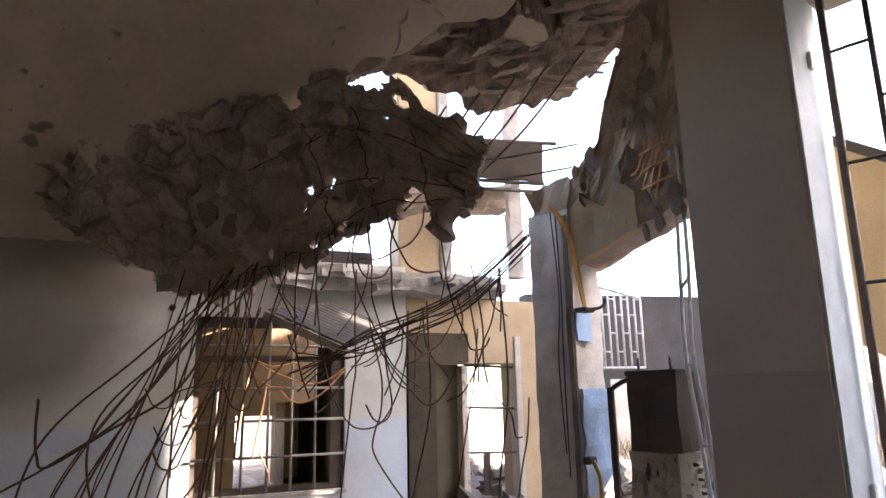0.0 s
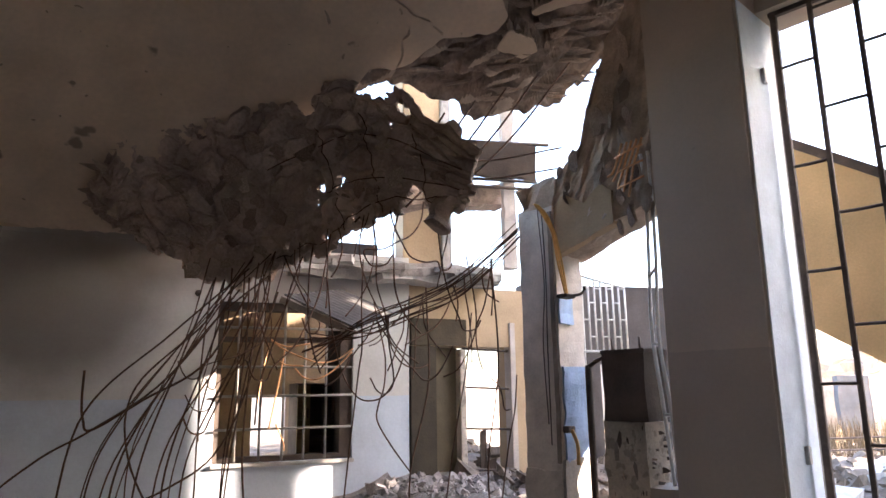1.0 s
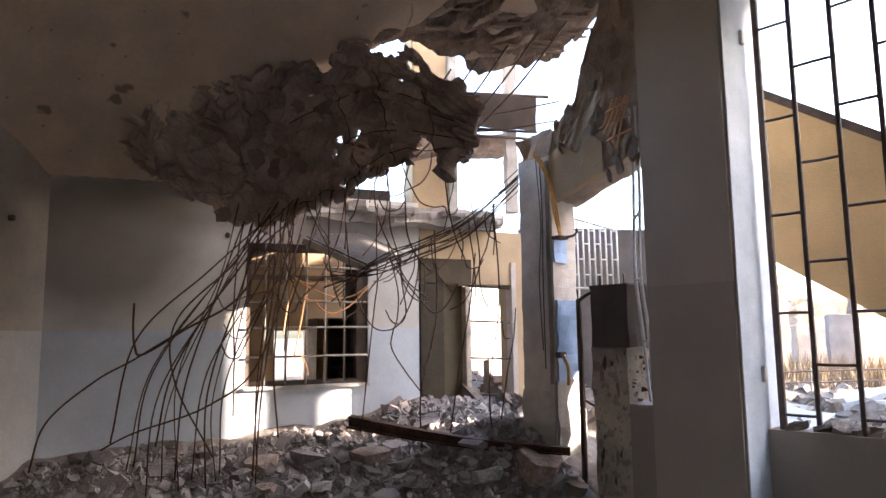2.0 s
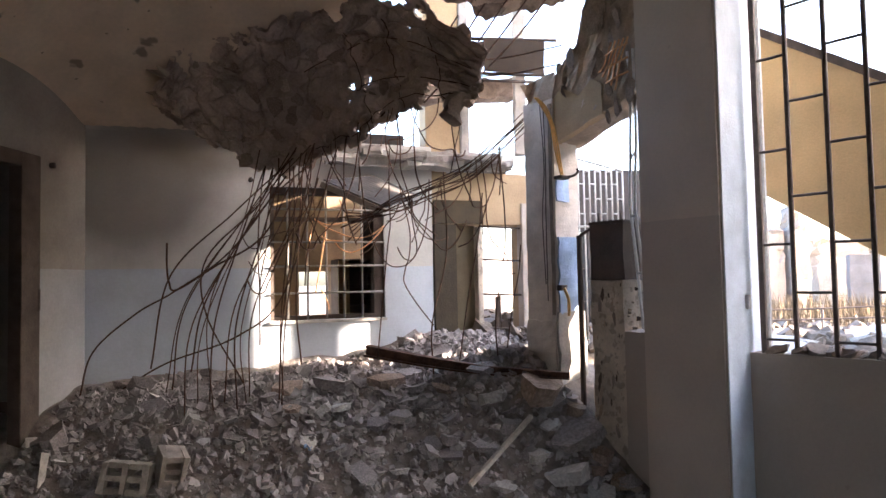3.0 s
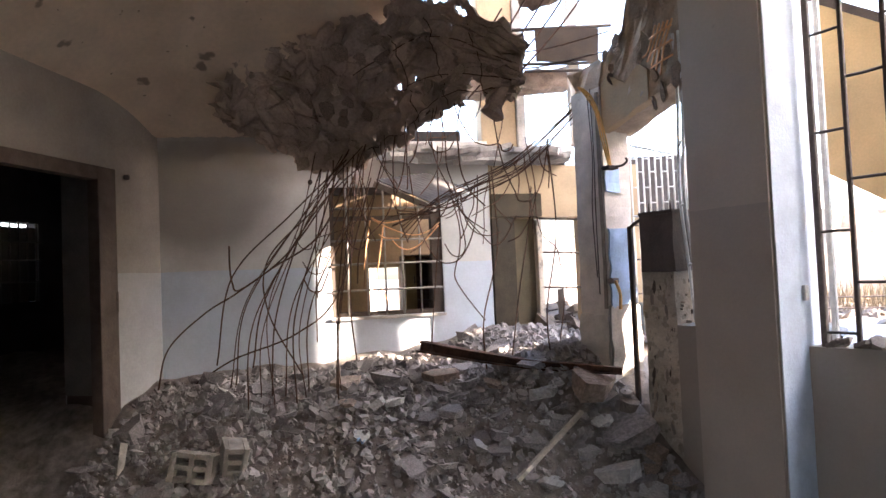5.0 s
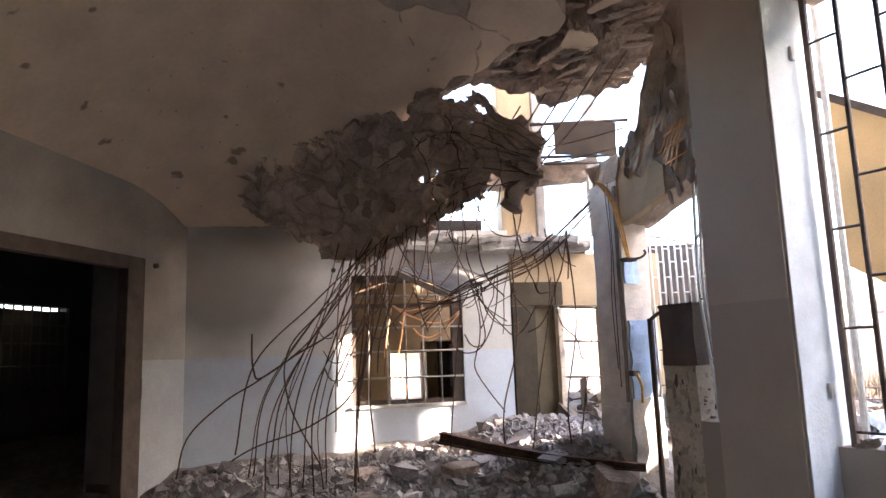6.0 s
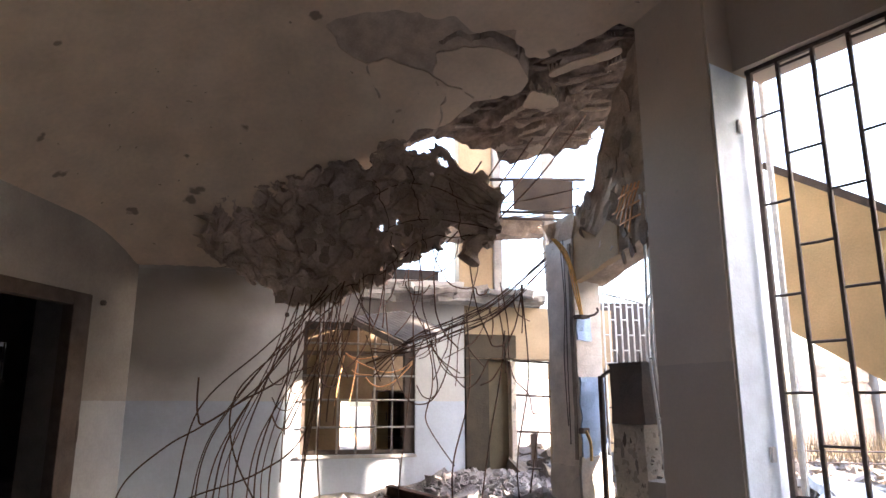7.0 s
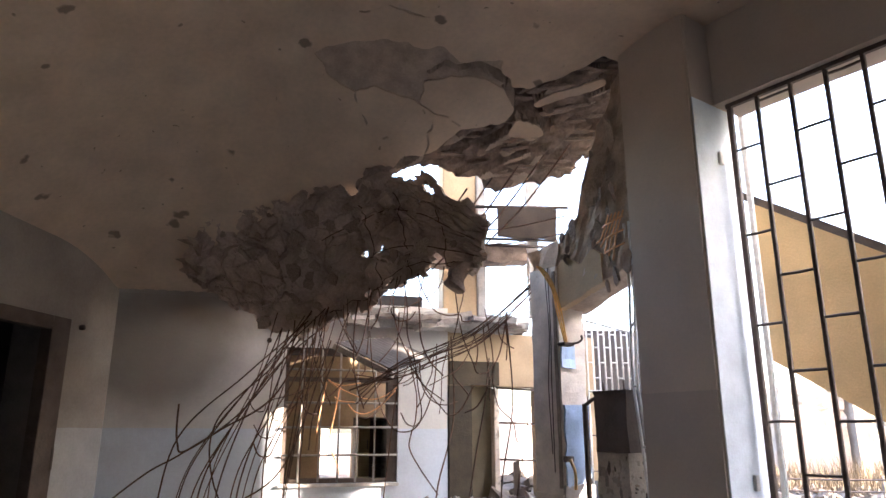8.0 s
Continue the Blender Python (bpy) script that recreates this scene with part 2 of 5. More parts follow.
def tube(pts, r, sides=6):
    """Verts and faces of a round bar along the points."""
    pts = [Vector(p) for p in pts]
    verts, faces = [], []
    up = Vector((0.3, 0.2, 0.93))
    for i, p in enumerate(pts):
        d = (pts[min(i + 1, len(pts) - 1)] - pts[max(i - 1, 0)]).normalized()
        a = d.cross(up)
        if a.length < 0.05:
            a = d.cross(Vector((1, 0, 0)))
        a.normalize()
        b = d.cross(a)
        for k in range(sides):
            w = 2 * math.pi * k / sides
            verts.append(p + r * (math.cos(w) * a + math.sin(w) * b))
    for i in range(len(pts) - 1):
        for k in range(sides):
            j = (k + 1) % sides
            faces.append((i * sides + k, i * sides + j, (i + 1) * sides + j, (i + 1) * sides + k))
    n = len(verts)
    faces.append(tuple(range(sides - 1, -1, -1)))
    faces.append(tuple(range(n - sides, n)))
    return verts, faces, True


def curve_pts(ctrl, n=8):
    """Catmull-Rom through the control points."""
    c = [Vector(p) for p in ctrl]
    c = [2 * c[0] - c[1]] + c + [2 * c[-1] - c[-2]]
    out = []
    for i in range(1, len(c) - 2):
        for k in range(n):
            t = k / n
            out.append(0.5 * (2 * c[i] + (c[i + 1] - c[i - 1]) * t + (2 * c[i - 1] - 5 * c[i] + 4 * c[i + 1] - c[i + 2]) * t * t
                              + (3 * c[i] - c[i - 1] - 3 * c[i + 1] + c[i + 2]) * t ** 3))
    out.append(c[-2])
    return out


# ---- plan ----
# The far wall runs askew to the window wall; along() gives a place on it.
FAR0 = Vector((0.0, 5.354, 0.0))
FAR_TURN = radians(-19.84)
FAR = Matrix.Translation(FAR0) @ Matrix.Rotation(FAR_TURN, 4, 'Z')   # x along the wall, y behind it
CORNER = FAR @ Vector((0.75, 0, 0))
DOORWALL = Matrix.Translation(CORNER) @ Matrix.Rotation(radians(45.5), 4, 'Z')  # x runs back to the corner, y behind the wall


def along(u, z, out=0.0):
    """A point on the far wall, out metres into the hall."""
    return FAR @ Vector((u, -out, z))


def wall_dist(x, y):
    return -(FAR.inverted() @ Vector((x, y, 0))).y


FAR_INV = FAR.inverted()


def ceiling_z(x, y):
    """The slab hangs level over the hall and sags towards the far wall."""
    d = -(FAR_INV @ Vector((x, y, 0))).y
    d2 = 0.676 * (x - CORNER.x) + 0.737 * (CORNER.y - y) + 0.25
    k = 0.5
    w = max(0.0, min(1.0, 0.5 + 0.5 * (d2 - d) / k))
    d = d2 * (1 - w) + d * w - k * w * (1 - w)
    q = max(0.0, 1 - max(d, 0.0) / 2.8)
    return 3.95 - 1.58 * q ** 1.5


def smooth(a, b, x):
    t = max(0.0, min(1.0, (x - a) / (b - a)))
    return t * t * (3 - 2 * t)


def heap_z(x, y):
    """Height of the rubble: floor level near, heaped up against the far wall and the broken bay."""
    s = 0.59 * (x + 0.45) + 0.81 * (y + 1.43)
    h = -0.78 + 0.93 * smooth(4.1, 5.7, s) + 0.25 * smooth(5.6, 6.9, s)
    h += 0.10 * smooth(2.6, 3.4, x) * smooth(5.0, 5.6, s)
    h += 0.27 * math.exp(-((x - 3.15) / 0.55) ** 2 - ((y - 2.62) / 0.48) ** 2)
    n = noise.noise(Vector((x * 1.3, y * 1.3, 3.1)))
    n2 = noise.noise(Vector((x * 4.5, y * 4.5, 7.7)))
    return h + smooth(3.6, 4.8, s) * (0.07 * n + 0.035 * n2) + 0.01 * n2


def inside(p, poly):
    c, j = False, len(poly) - 1
    for i in range(len(poly)):
        (xi, yi), (xj, yj) = poly[i], poly[j]
        if (yi > p[1]) != (yj > p[1]) and p[0] < (xj - xi) * (p[1] - yi) / (yj - yi) + xi:
            c = not c
        j = i
    return c


# ---- setting: walls ----
def holed_wall(name, m, width, z0, z1, thick, holes, mat, label):
    """A wall x from width[0] to width[1], its face at y = 0, with openings (x0, x1, z0, z1) right through it."""
    xs = sorted({width[0], width[1], *[h[0] for h in holes], *[h[1] for h in holes]})
    zs = sorted({z0, z1, *[h[2] for h in holes], *[h[3] for h in holes]})
    solid = {}
    for i in range(len(xs) - 1):
        for k in range(len(zs) - 1):
            cx, cz = (xs[i] + xs[i + 1]) / 2, (zs[k] + zs[k + 1]) / 2
            solid[i, k] = not any(h[0] < cx < h[1] and h[2] < cz < h[3] for h in holes)
    verts, faces, idx = [], [], {}

    def v(x, y, z):
        if (x, y, z) not in idx:
            idx[x, y, z] = len(verts)
            verts.append(m @ Vector((x, y, z)))
        return idx[x, y, z]
    for (i, k), on in solid.items():
        if not on:
            continue
        a, b, c, d = xs[i], xs[i + 1], zs[k], zs[k + 1]
        faces.append((v(a, 0, c), v(b, 0, c), v(b, 0, d), v(a, 0, d)))
        faces.append((v(a, thick, d), v(b, thick, d), v(b, thick, c), v(a, thick, c)))
        if not solid.get((i - 1, k)):
            faces.append((v(a, 0, c), v(a, 0, d), v(a, thick, d), v(a, thick, c)))
        if not solid.get((i + 1, k)):
            faces.append((v(b, 0, d), v(b, 0, c), v(b, thick, c), v(b, thick, d)))
        if not solid.get((i, k - 1)):
            faces.append((v(b, 0, c), v(a, 0, c), v(a, thick, c), v(b, thick, c)))
        if not solid.get((i, k + 1)):
            faces.append((v(a, 0, d), v(b, 0, d), v(b, thick, d), v(a, thick, d)))
    ob = part(name, (verts, faces), mat)
    return tagged(ob, label, "wall", kind="structure")


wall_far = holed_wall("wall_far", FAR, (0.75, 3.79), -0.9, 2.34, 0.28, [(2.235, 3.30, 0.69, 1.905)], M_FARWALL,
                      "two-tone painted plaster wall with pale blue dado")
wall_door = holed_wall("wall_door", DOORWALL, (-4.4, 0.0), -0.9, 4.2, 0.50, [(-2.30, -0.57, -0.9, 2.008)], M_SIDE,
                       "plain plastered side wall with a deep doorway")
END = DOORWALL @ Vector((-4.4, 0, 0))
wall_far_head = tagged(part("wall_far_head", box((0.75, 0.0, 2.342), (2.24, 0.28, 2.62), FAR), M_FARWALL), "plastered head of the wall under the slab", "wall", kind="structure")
# Unseen walls, toned dark to cut bounce; the left opening is added for light.
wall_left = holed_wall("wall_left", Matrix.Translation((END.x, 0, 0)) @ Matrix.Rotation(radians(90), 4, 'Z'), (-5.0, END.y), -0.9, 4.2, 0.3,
                       [(-3.65, -2.6, -0.9, 2.0)], M_SIDE, "unseen added wall with an opening to let in side light")
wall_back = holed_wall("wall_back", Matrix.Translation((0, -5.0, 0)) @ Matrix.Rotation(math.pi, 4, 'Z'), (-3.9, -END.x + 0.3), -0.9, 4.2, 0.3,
                       [], M_SIDE, "unseen added wall closing the hall behind, dark to cut bounce")

# ---- setting: window wall with its column ----
column = tagged(part("column_near", box((3.31, 0.985, -1.0), (3.78, 1.56, 3.99), bevel=0.012), M_COLUMN),
                "plastered square column painted darker at the foot", "column", kind="structure")
# Thin pale blue sheet carrying the window light on this column face.
tagged(part("column_reveal", rough_box((3.322, 0.977, -0.98), (3.775, 0.9835, 3.32), cut=0.15, amp=0.002, freq=5), material("skylit_reveal_tone", (0.66, 0.72, 0.78), 0.7, vary=0.12, scale=5, bump=0.25)),
       "pale bluish column face beside the opening, skylight in its colour", "reveal", kind="structure")
parapet = tagged(part("parapet_near", rough_box((3.60, -3.2, -1.0), (3.86, 0.980, 0.53), cut=0.16, amp=0.01, freq=4), M_COLUMN),
                 "low plastered parapet under the barred opening", "parapet", kind="structure")
tagged(part("lintel_near", rough_box((3.58, -3.2, 3.33), (3.90, 0.980, 4.1), cut=0.2, amp=0.006, freq=4), M_COLUMN),
                "plastered beam over the barred opening", "beam", kind="structure")
wall_right_back = tagged(part("wall_right_back", box((3.60, -5.0, -1.0), (3.86, -3.2, 4.1)), M_COLUMN), "plain plastered wall beside the opening", "wall", kind="structure")

# ---- setting: ceiling with the blown hole ----
HOLE = [(2.15, 6.5), (2.15, 4.75), (2.08, 4.42), (1.52, 4.32), (1.46, 4.20), (1.72, 4.00), (2.13, 3.76), (2.44, 3.31), (2.60, 3.17), (2.93, 3.05), (3.21, 2.98), (3.42, 2.93), (3.65, 2.76), (3.88, 2.57), (3.99, 2.46),
        (3.90, 2.10), (3.75, 1.75), (5.5, 1.70), (5.5, 6.5)]
SPALL = [(2.30, 3.40), (2.36, 3.08), (2.60, 2.90), (2.66, 2.66), (2.78, 2.58), (2.93, 2.44), (2.91, 2.28), (2.72, 2.17), (2.86, 2.13), (2.98, 2.05), (3.10, 1.86), (3.20, 1.60),
         (4.2, 1.5), (4.2, 3.0), (2.9, 3.3)]
ISLANDS = [[(3.0, 2.37), (3.23, 2.33), (3.32, 2.38), (3.25, 2.48), (3.03, 2.53)], [(3.04, 2.20), (3.2, 1.98), (3.36, 1.74), (3.43, 1.78), (3.3, 1.98), (3.12, 2.19)]]
FISSURE = [(2.14, 2.38), (2.25, 2.25), (2.33, 2.25), (2.41, 2.14), (2.54, 2.14), (2.72, 2.16), (2.91, 2.27), (3.12, 2.26), (3.37, 2.34)]
CRACKS = [((1.75, 2.77), (1.85, 2.89), (1.97, 2.98)), ((2.43, 2.82), (2.50, 2.88), (2.53, 2.96)), ((1.73, 2.34), (1.81, 2.32), (1.85, 2.26), (2.02, 2.26)), ((2.22, 2.63), (2.47, 2.63), (2.66, 2.63)),
          ((2.42, 2.70), (2.46, 2.78), (2.43, 2.82)), ((1.45, 2.2), (1.6, 2.05), (1.9, 2.0))]
PATCH = [(1.33, 2.64), (1.49, 2.51), (1.71, 2.30), (2.01, 2.24), (2.11, 2.14), (2.31, 2.17), (2.59, 2.01), (2.65, 2.10), (2.76, 2.19), (2.62, 2.20), (2.48, 2.24), (2.29, 2.33), (2.16, 2.46),
         (2.24, 2.64), (1.87, 2.66), (1.75, 2.77), (1.51, 2.76)]


def ragged(x, y, k=1.0):
    p = Vector((x * 3.2, y * 3.2, 0.0))
    q = noise.noise_vector(p) * 0.07 * k + noise.noise_vector(p * 3.7) * 0.03 * k
    return x + q.x, y + q.y


def sheet(x0, x1, y0, y1, step, keep, height):
    nx, ny = int((x1 - x0) / step), int((y1 - y0) / step)
    idx, verts, faces = {}, [], []

    def v(i, j):
        if (i, j) not in idx:
            x, y = x0 + i * step, y0 + j * step
            idx[i, j] = len(verts)
            verts.append((x, y, height(x, y)))
        return idx[i, j]
    for i in range(nx):
        for j in range(ny):
            if keep(x0 + (i + 0.5) * step, y0 + (j + 0.5) * step):
                faces.append((v(i, j), v(i, j + 1), v(i + 1, j + 1), v(i + 1, j)))
    uses = collections.Counter(tuple(sorted((f[k], f[k - 1]))) for f in faces for k in range(4))
    rim = collections.defaultdict(list)
    for (p, q), n in uses.items():
        if n == 1:
            rim[p].append(q)
            rim[q].append(p)
    on_frame = {k for k, (i, j) in ((k, ij) for ij, k in idx.items()) if i in (0, nx) or j in (0, ny)}
    for _ in range(5):
        moved = {}
        for p, ns in rim.items():
            if p not in on_frame and len(ns) == 2:
                x = 0.5 * verts[p][0] + 0.25 * (verts[ns[0]][0] + verts[ns[1]][0])
                y = 0.5 * verts[p][1] + 0.25 * (verts[ns[0]][1] + verts[ns[1]][1])
                moved[p] = (x, y, height(x, y))
        for p, q in moved.items():
            verts[p] = q
    return verts, faces


def slab_here(x, y):
    return not inside(ragged(x, y), HOLE) and (FAR_INV @ Vector((x, y, 0))).y < 0.05


def spalled(x, y):
    return inside(ragged(x, y, 0.8), SPALL) and not any(inside(ragged(x, y, 0.5), p) for p in ISLANDS)


def off_line(x, y, line, wob=0.03):
    """Distance from a broken line, and how far along it the nearest place lies."""
    q = Vector((x, y)) + wob * Vector(noise.noise_vector(Vector((x * 9, y * 9, 0)))[:2])
    best, where = 9.0, 0.0
    for k, (a, b) in enumerate(zip(line, line[1:])):
        a, b = Vector(a), Vector(b)
        t = max(0.0, min(1.0, (q - a).dot(b - a) / (b - a).length_squared))
        d = (q - a.lerp(b, t)).length
        if d < best:
            best, where = d, (k + t) / (len(line) - 1)
    return best, where


def spall_depth(x, y):
    """How deep the cover has broken away near the hole, in long torn layers."""
    if not spalled(x, y):
        return 0.0
    a, c = 0.58 * x - 0.81 * y, 0.81 * x + 0.58 * y
    n = noise.noise(Vector((a * 1.5, c * 6.5, 1.0)))
    n2 = noise.noise(Vector((a * 5.0, c * 17.0, 2.0)))
    lev = 2.6 * max(0.0, 0.55 + 1.1 * n + 0.25 * n2)
    step = math.floor(lev) + smooth(0.55, 1.0, lev - math.floor(lev))
    return 0.012 + 0.052 * step + 0.012 * n2


def core_z(x, y):
    d = spall_depth(x, y)
    z = ceiling_z(x, y) + 0.016 + (d - 0.02 if d else 0.0) + 0.004 * noise.noise(Vector((x * 20, y * 20, 0)))
    if 2.0 < x < 3.5 and 2.0 < y < 2.5:
        e, k = off_line(x, y, FISSURE)
        w = 0.012 + 0.035 * k
        z += 0.09 * (1 - smooth(0.4 * w, w, e))
    return z


def near_crack(x, y):
    if any(off_line(x, y, line)[0] < 0.0075 for line in CRACKS):
        return True
    e, k = off_line(x, y, FISSURE)
    return e < 0.010 + 0.028 * k


def skin_here(x, y):
    return slab_here(x, y) and not inside(ragged(x, y, 0.5), PATCH) and not spalled(x, y)


BREAK = (2.10, 3.90, 1.48, 3.40)
wide_v, wide_f = sheet(-3.3, 4.1, -5.0, 6.4, 0.04, lambda x, y: slab_here(x, y) and not (BREAK[0] < x < BREAK[1] and BREAK[2] < y < BREAK[3]), core_z)
torn_v, torn_f = sheet(*BREAK, 0.015, slab_here, core_z)
ceiling = part("ceiling", (wide_v + torn_v, wide_f + [tuple(i + len(wide_v) for i in f) for f in torn_f]), M_CEIL_BARE)
ceiling.data.materials.append(M_TORN)
for pg in ceiling.data.polygons:
    pg.material_index = 1 if spall_depth(pg.center.x, pg.center.y) > 0.01 else 0
tagged(ceiling, "sagging concrete ceiling slab with a blown hole", "ceiling", kind="structure")
so = ceiling.modifiers.new("thickness", 'SOLIDIFY')
so.thickness, so.offset = 0.17, -1.0


def skin_z(x, y):
    return ceiling_z(x, y) + 0.003 * noise.noise(Vector((x * 1.5, y * 1.5, 5)))


FINE = (1.0, 3.6, 1.6, 3.6)
skin_v, skin_f = sheet(FINE[0], FINE[1], FINE[2], FINE[3], 0.0125, lambda x, y: skin_here(x, y) and not near_crack(x, y), skin_z)
rest_v, rest_f = sheet(-3.4, 4.0, -5.2, 6.4, 0.04, lambda x, y: not (FINE[0] < x < FINE[1] and FINE[2] < y < FINE[3]) and skin_here(x, y), skin_z)
skin = part("ceiling_plaster", (skin_v + rest_v, skin_f + [tuple(i + len(skin_v) for i in f) for f in rest_f]), M_CEIL)
tagged(skin, "dusty pitted plaster on the ceiling with fallen patches", "ceiling plaster", kind="structure")
so = skin.modifiers.new("thickness", 'SOLIDIFY')
so.thickness, so.offset = 0.014, -1.0

# ---- setting: ground ----
gv, gf = sheet(-3.5, 3.94, -5.2, 8.0, 0.06, lambda x, y: True, heap_z)
floor = tagged(part("floor", (gv, gf), M_DUST), "dusty floor heaped with fine concrete debris", "floor", kind="structure")

def mound_z(x, y):
    """Spoil outside: banked up beyond the broken bay, uneven across the yard."""
    k = smooth(1.7, 2.9, y) * (1 - smooth(6.0, 7.0, x))
    low = 0.06 + 0.09 * noise.noise(Vector((x * 0.8, y * 0.8, 2))) + 0.05 * noise.noise(Vector((x * 3, y * 3, 0))) - 0.5 * smooth(4.4, 3.8, x)
    return low + (heap_z(x, y) - low) * k


tagged(part("yard_mound", sheet(3.90, 19.0, -2.4, 9.0, 0.10, lambda x, y: True, mound_z), M_SPOIL), "uneven ground of spoil and debris outside the bay", "ground", kind="structure")
ground = tagged(part("ground", ([(-400, -400, -0.86), (400, -400, -0.86), (400, 400, -0.86), (-400, 400, -0.86)], [(0, 1, 2, 3)]), M_EARTH),
                "dry bare earth around the ruined building", "ground", kind="structure")

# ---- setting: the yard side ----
# Added walls out of view: they block the sun, their holes shape its patches.
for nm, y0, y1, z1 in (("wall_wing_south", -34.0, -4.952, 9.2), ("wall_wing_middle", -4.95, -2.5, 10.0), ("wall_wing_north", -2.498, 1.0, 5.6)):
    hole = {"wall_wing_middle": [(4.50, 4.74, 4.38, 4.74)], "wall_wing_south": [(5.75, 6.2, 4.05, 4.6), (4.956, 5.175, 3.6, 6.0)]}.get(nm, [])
    holed_wall(nm, Matrix.Translation((12.0, 0, 0)) @ Matrix.Rotation(radians(-90), 4, 'Z'), (-y1, -y0), -0.9, z1, 0.12, hole, M_TAN, "unseen added wall that blocks the sun except through its slots")

# ---- broken bay between the columns ----
column_far = thing("column_broken", "chipped grey column with one pale blue painted face", "column", kind="structure")
part("shaft", rough_box((3.373, 2.35, -0.6), (3.653, 2.65, 2.42), cut=0.07, amp=0.012, freq=9), M_COLGREY, column_far)
for z0, z1, x1, sd in ((1.62, 1.80, 3.53, 3), (0.66, 1.34, 3.645, 6)):
    part("paint_coat", rough_box((3.385, 2.334, z0), (x1, 2.347, z1), cut=0.035, amp=0.014, freq=11, seed=sd), M_BLUE, column_far, "flaking pale blue paint coat")
part("broken_head", rough_box((3.36, 2.36, 2.36), (3.60, 2.64, 2.60), cut=0.05, amp=0.09, freq=6, seed=31), M_SLABFACE, column_far)
part("stained_edge", rough_box((3.361, 2.362, 0.74), (3.371, 2.392, 2.38), cut=0.06, amp=0.006, freq=9, seed=9), M_STAIN, column_far, "dark stained strip of bare concrete")
for o, ph in ((0.0, 0.0), (-0.035, 1.3)):
    part("conduit", tube(curve_pts([(3.36, 2.47 + o, 2.42), (3.35, 2.43 + o + 0.02 * math.sin(ph), 1.9), (3.352, 2.46 + o, 1.5), (3.35, 2.44 + o * 0.5, 0.98 - 0.1 * ph)]), 0.004), M_DARKBOX, column_far)
part("broken_foot", rough_box((3.352, 2.322, -0.6), (3.67, 2.346, 0.76), cut=0.06, amp=0.02, freq=9, seed=5), M_PALE, column_far)
part("foot_side", rough_box((3.345, 2.35, -0.6), (3.371, 2.64, 0.70), cut=0.06, amp=0.02, freq=8, seed=15), M_COLGREY, column_far)
clamp = thing("cable_clamp", "dark steel clamp bracket on the column", "clamp")
part("bracket", box((3.30, 2.22, 1.775), (3.41, 2.30, 1.80), bevel=0.006), M_BAR, clamp)
part("hook", tube(curve_pts([(3.36, 2.24, 1.79), (3.42, 2.20, 1.80), (3.45, 2.18, 1.83), (3.43, 2.17, 1.85)], 5), 0.009), M_BAR, clamp)
cable = thing("orange_cable", "bundle of orange insulated cables hanging in the sun", "cable")
for k in range(3):
    o = 0.018 * k
    part("strand", tube(curve_pts([(3.10 + o, 2.29, 2.37), (3.15 + o * 1.5, 2.27, 2.31), (3.22 + o, 2.25, 2.19), (3.27 + o * 1.3, 2.25, 2.0), (3.335 + o * 0.6, 2.25, 1.80)]), 0.0065), M_ORANGE, cable)
outlet = thing("torn_wire_box", "small junction box with a torn orange wire", "junction box")
part("case", box((3.33, 2.27, 0.93), (3.40, 2.32, 0.97), bevel=0.004), M_BAR, outlet)
part("wire", tube(curve_pts([(3.36, 2.27, 0.95), (3.37, 2.24, 0.86), (3.36, 2.23, 0.74)]), 0.012), M_ORANGE, outlet)

def shard(seed, s):
    """A broken lump of concrete, flat and many-cornered."""
    r = random.Random(seed)
    bm = bmesh.new()
    n = r.choice([5, 6, 7])
    rings = []
    for z, k in ((-0.5, 0.85), (0.5, 1.0)):
        rings.append([bm.verts.new((math.cos(2 * math.pi * i / n + r.uniform(-.3, .3)) * k * r.uniform(.6, 1.1),
                                    math.sin(2 * math.pi * i / n + r.uniform(-.3, .3)) * k * r.uniform(.5, 1.0),
                                    (z + r.uniform(-.18, .18)) * s)) for i in range(n)])
    for i in range(n):
        j = (i + 1) % n
        bm.faces.new((rings[0][i], rings[0][j], rings[1][j], rings[1][i]))
    bm.faces.new(rings[1])
    bm.faces.new(rings[0][::-1])
    bmesh.ops.triangulate(bm, faces=[f for f in bm.faces if len(f.verts) > 4])
    me = bpy.data.meshes.new("shard")
    bmesh.ops.recalc_face_normals(bm, faces=bm.faces)
    bm.to_mesh(me)
    bm.free()
    return me


def joined(name, meshes, places, mat):
    """Many small pieces in one mesh."""
    verts, faces = [], []
    data = [([v.co.copy() for v in me.vertices], [tuple(p.vertices) for p in me.polygons]) for me in meshes]
    for k, m in places:
        b = len(verts)
        vs, fs = data[k % len(data)]
        verts += [m @ v for v in vs]
        faces += [tuple(b + i for i in f) for f in fs]
    return part(name, (verts, faces), mat)


SHARDS = [shard(40 + i, [0.35, 0.5, 0.8, 0.3][i % 4]) for i in range(16)]


def lay(x, y, s, tilt=0.5, lift=0.15):
    return (Matrix.Translation((x, y, heap_z(x, y) + s * lift)) @ Euler((rnd.uniform(-tilt, tilt), rnd.uniform(-tilt, tilt), rnd.uniform(0, 6.28))).to_matrix().to_4x4()
            @ Matrix.Diagonal((s, s, s, 1)))


SLAB_SHARDS = [shard(90 + i, [0.25, 0.4, 0.6, 0.3][i % 4]) for i in range(18)]
for i, me in enumerate(SLAB_SHARDS):
    me.materials.append(M_SLABFACE if i % 3 == 1 else M_BROKEN)


BEAM_TOP = [(1.5, 4.0), (1.99, 3.25), (2.01, 3.13), (2.14, 2.78), (2.37, 2.61), (2.53, 2.38)]


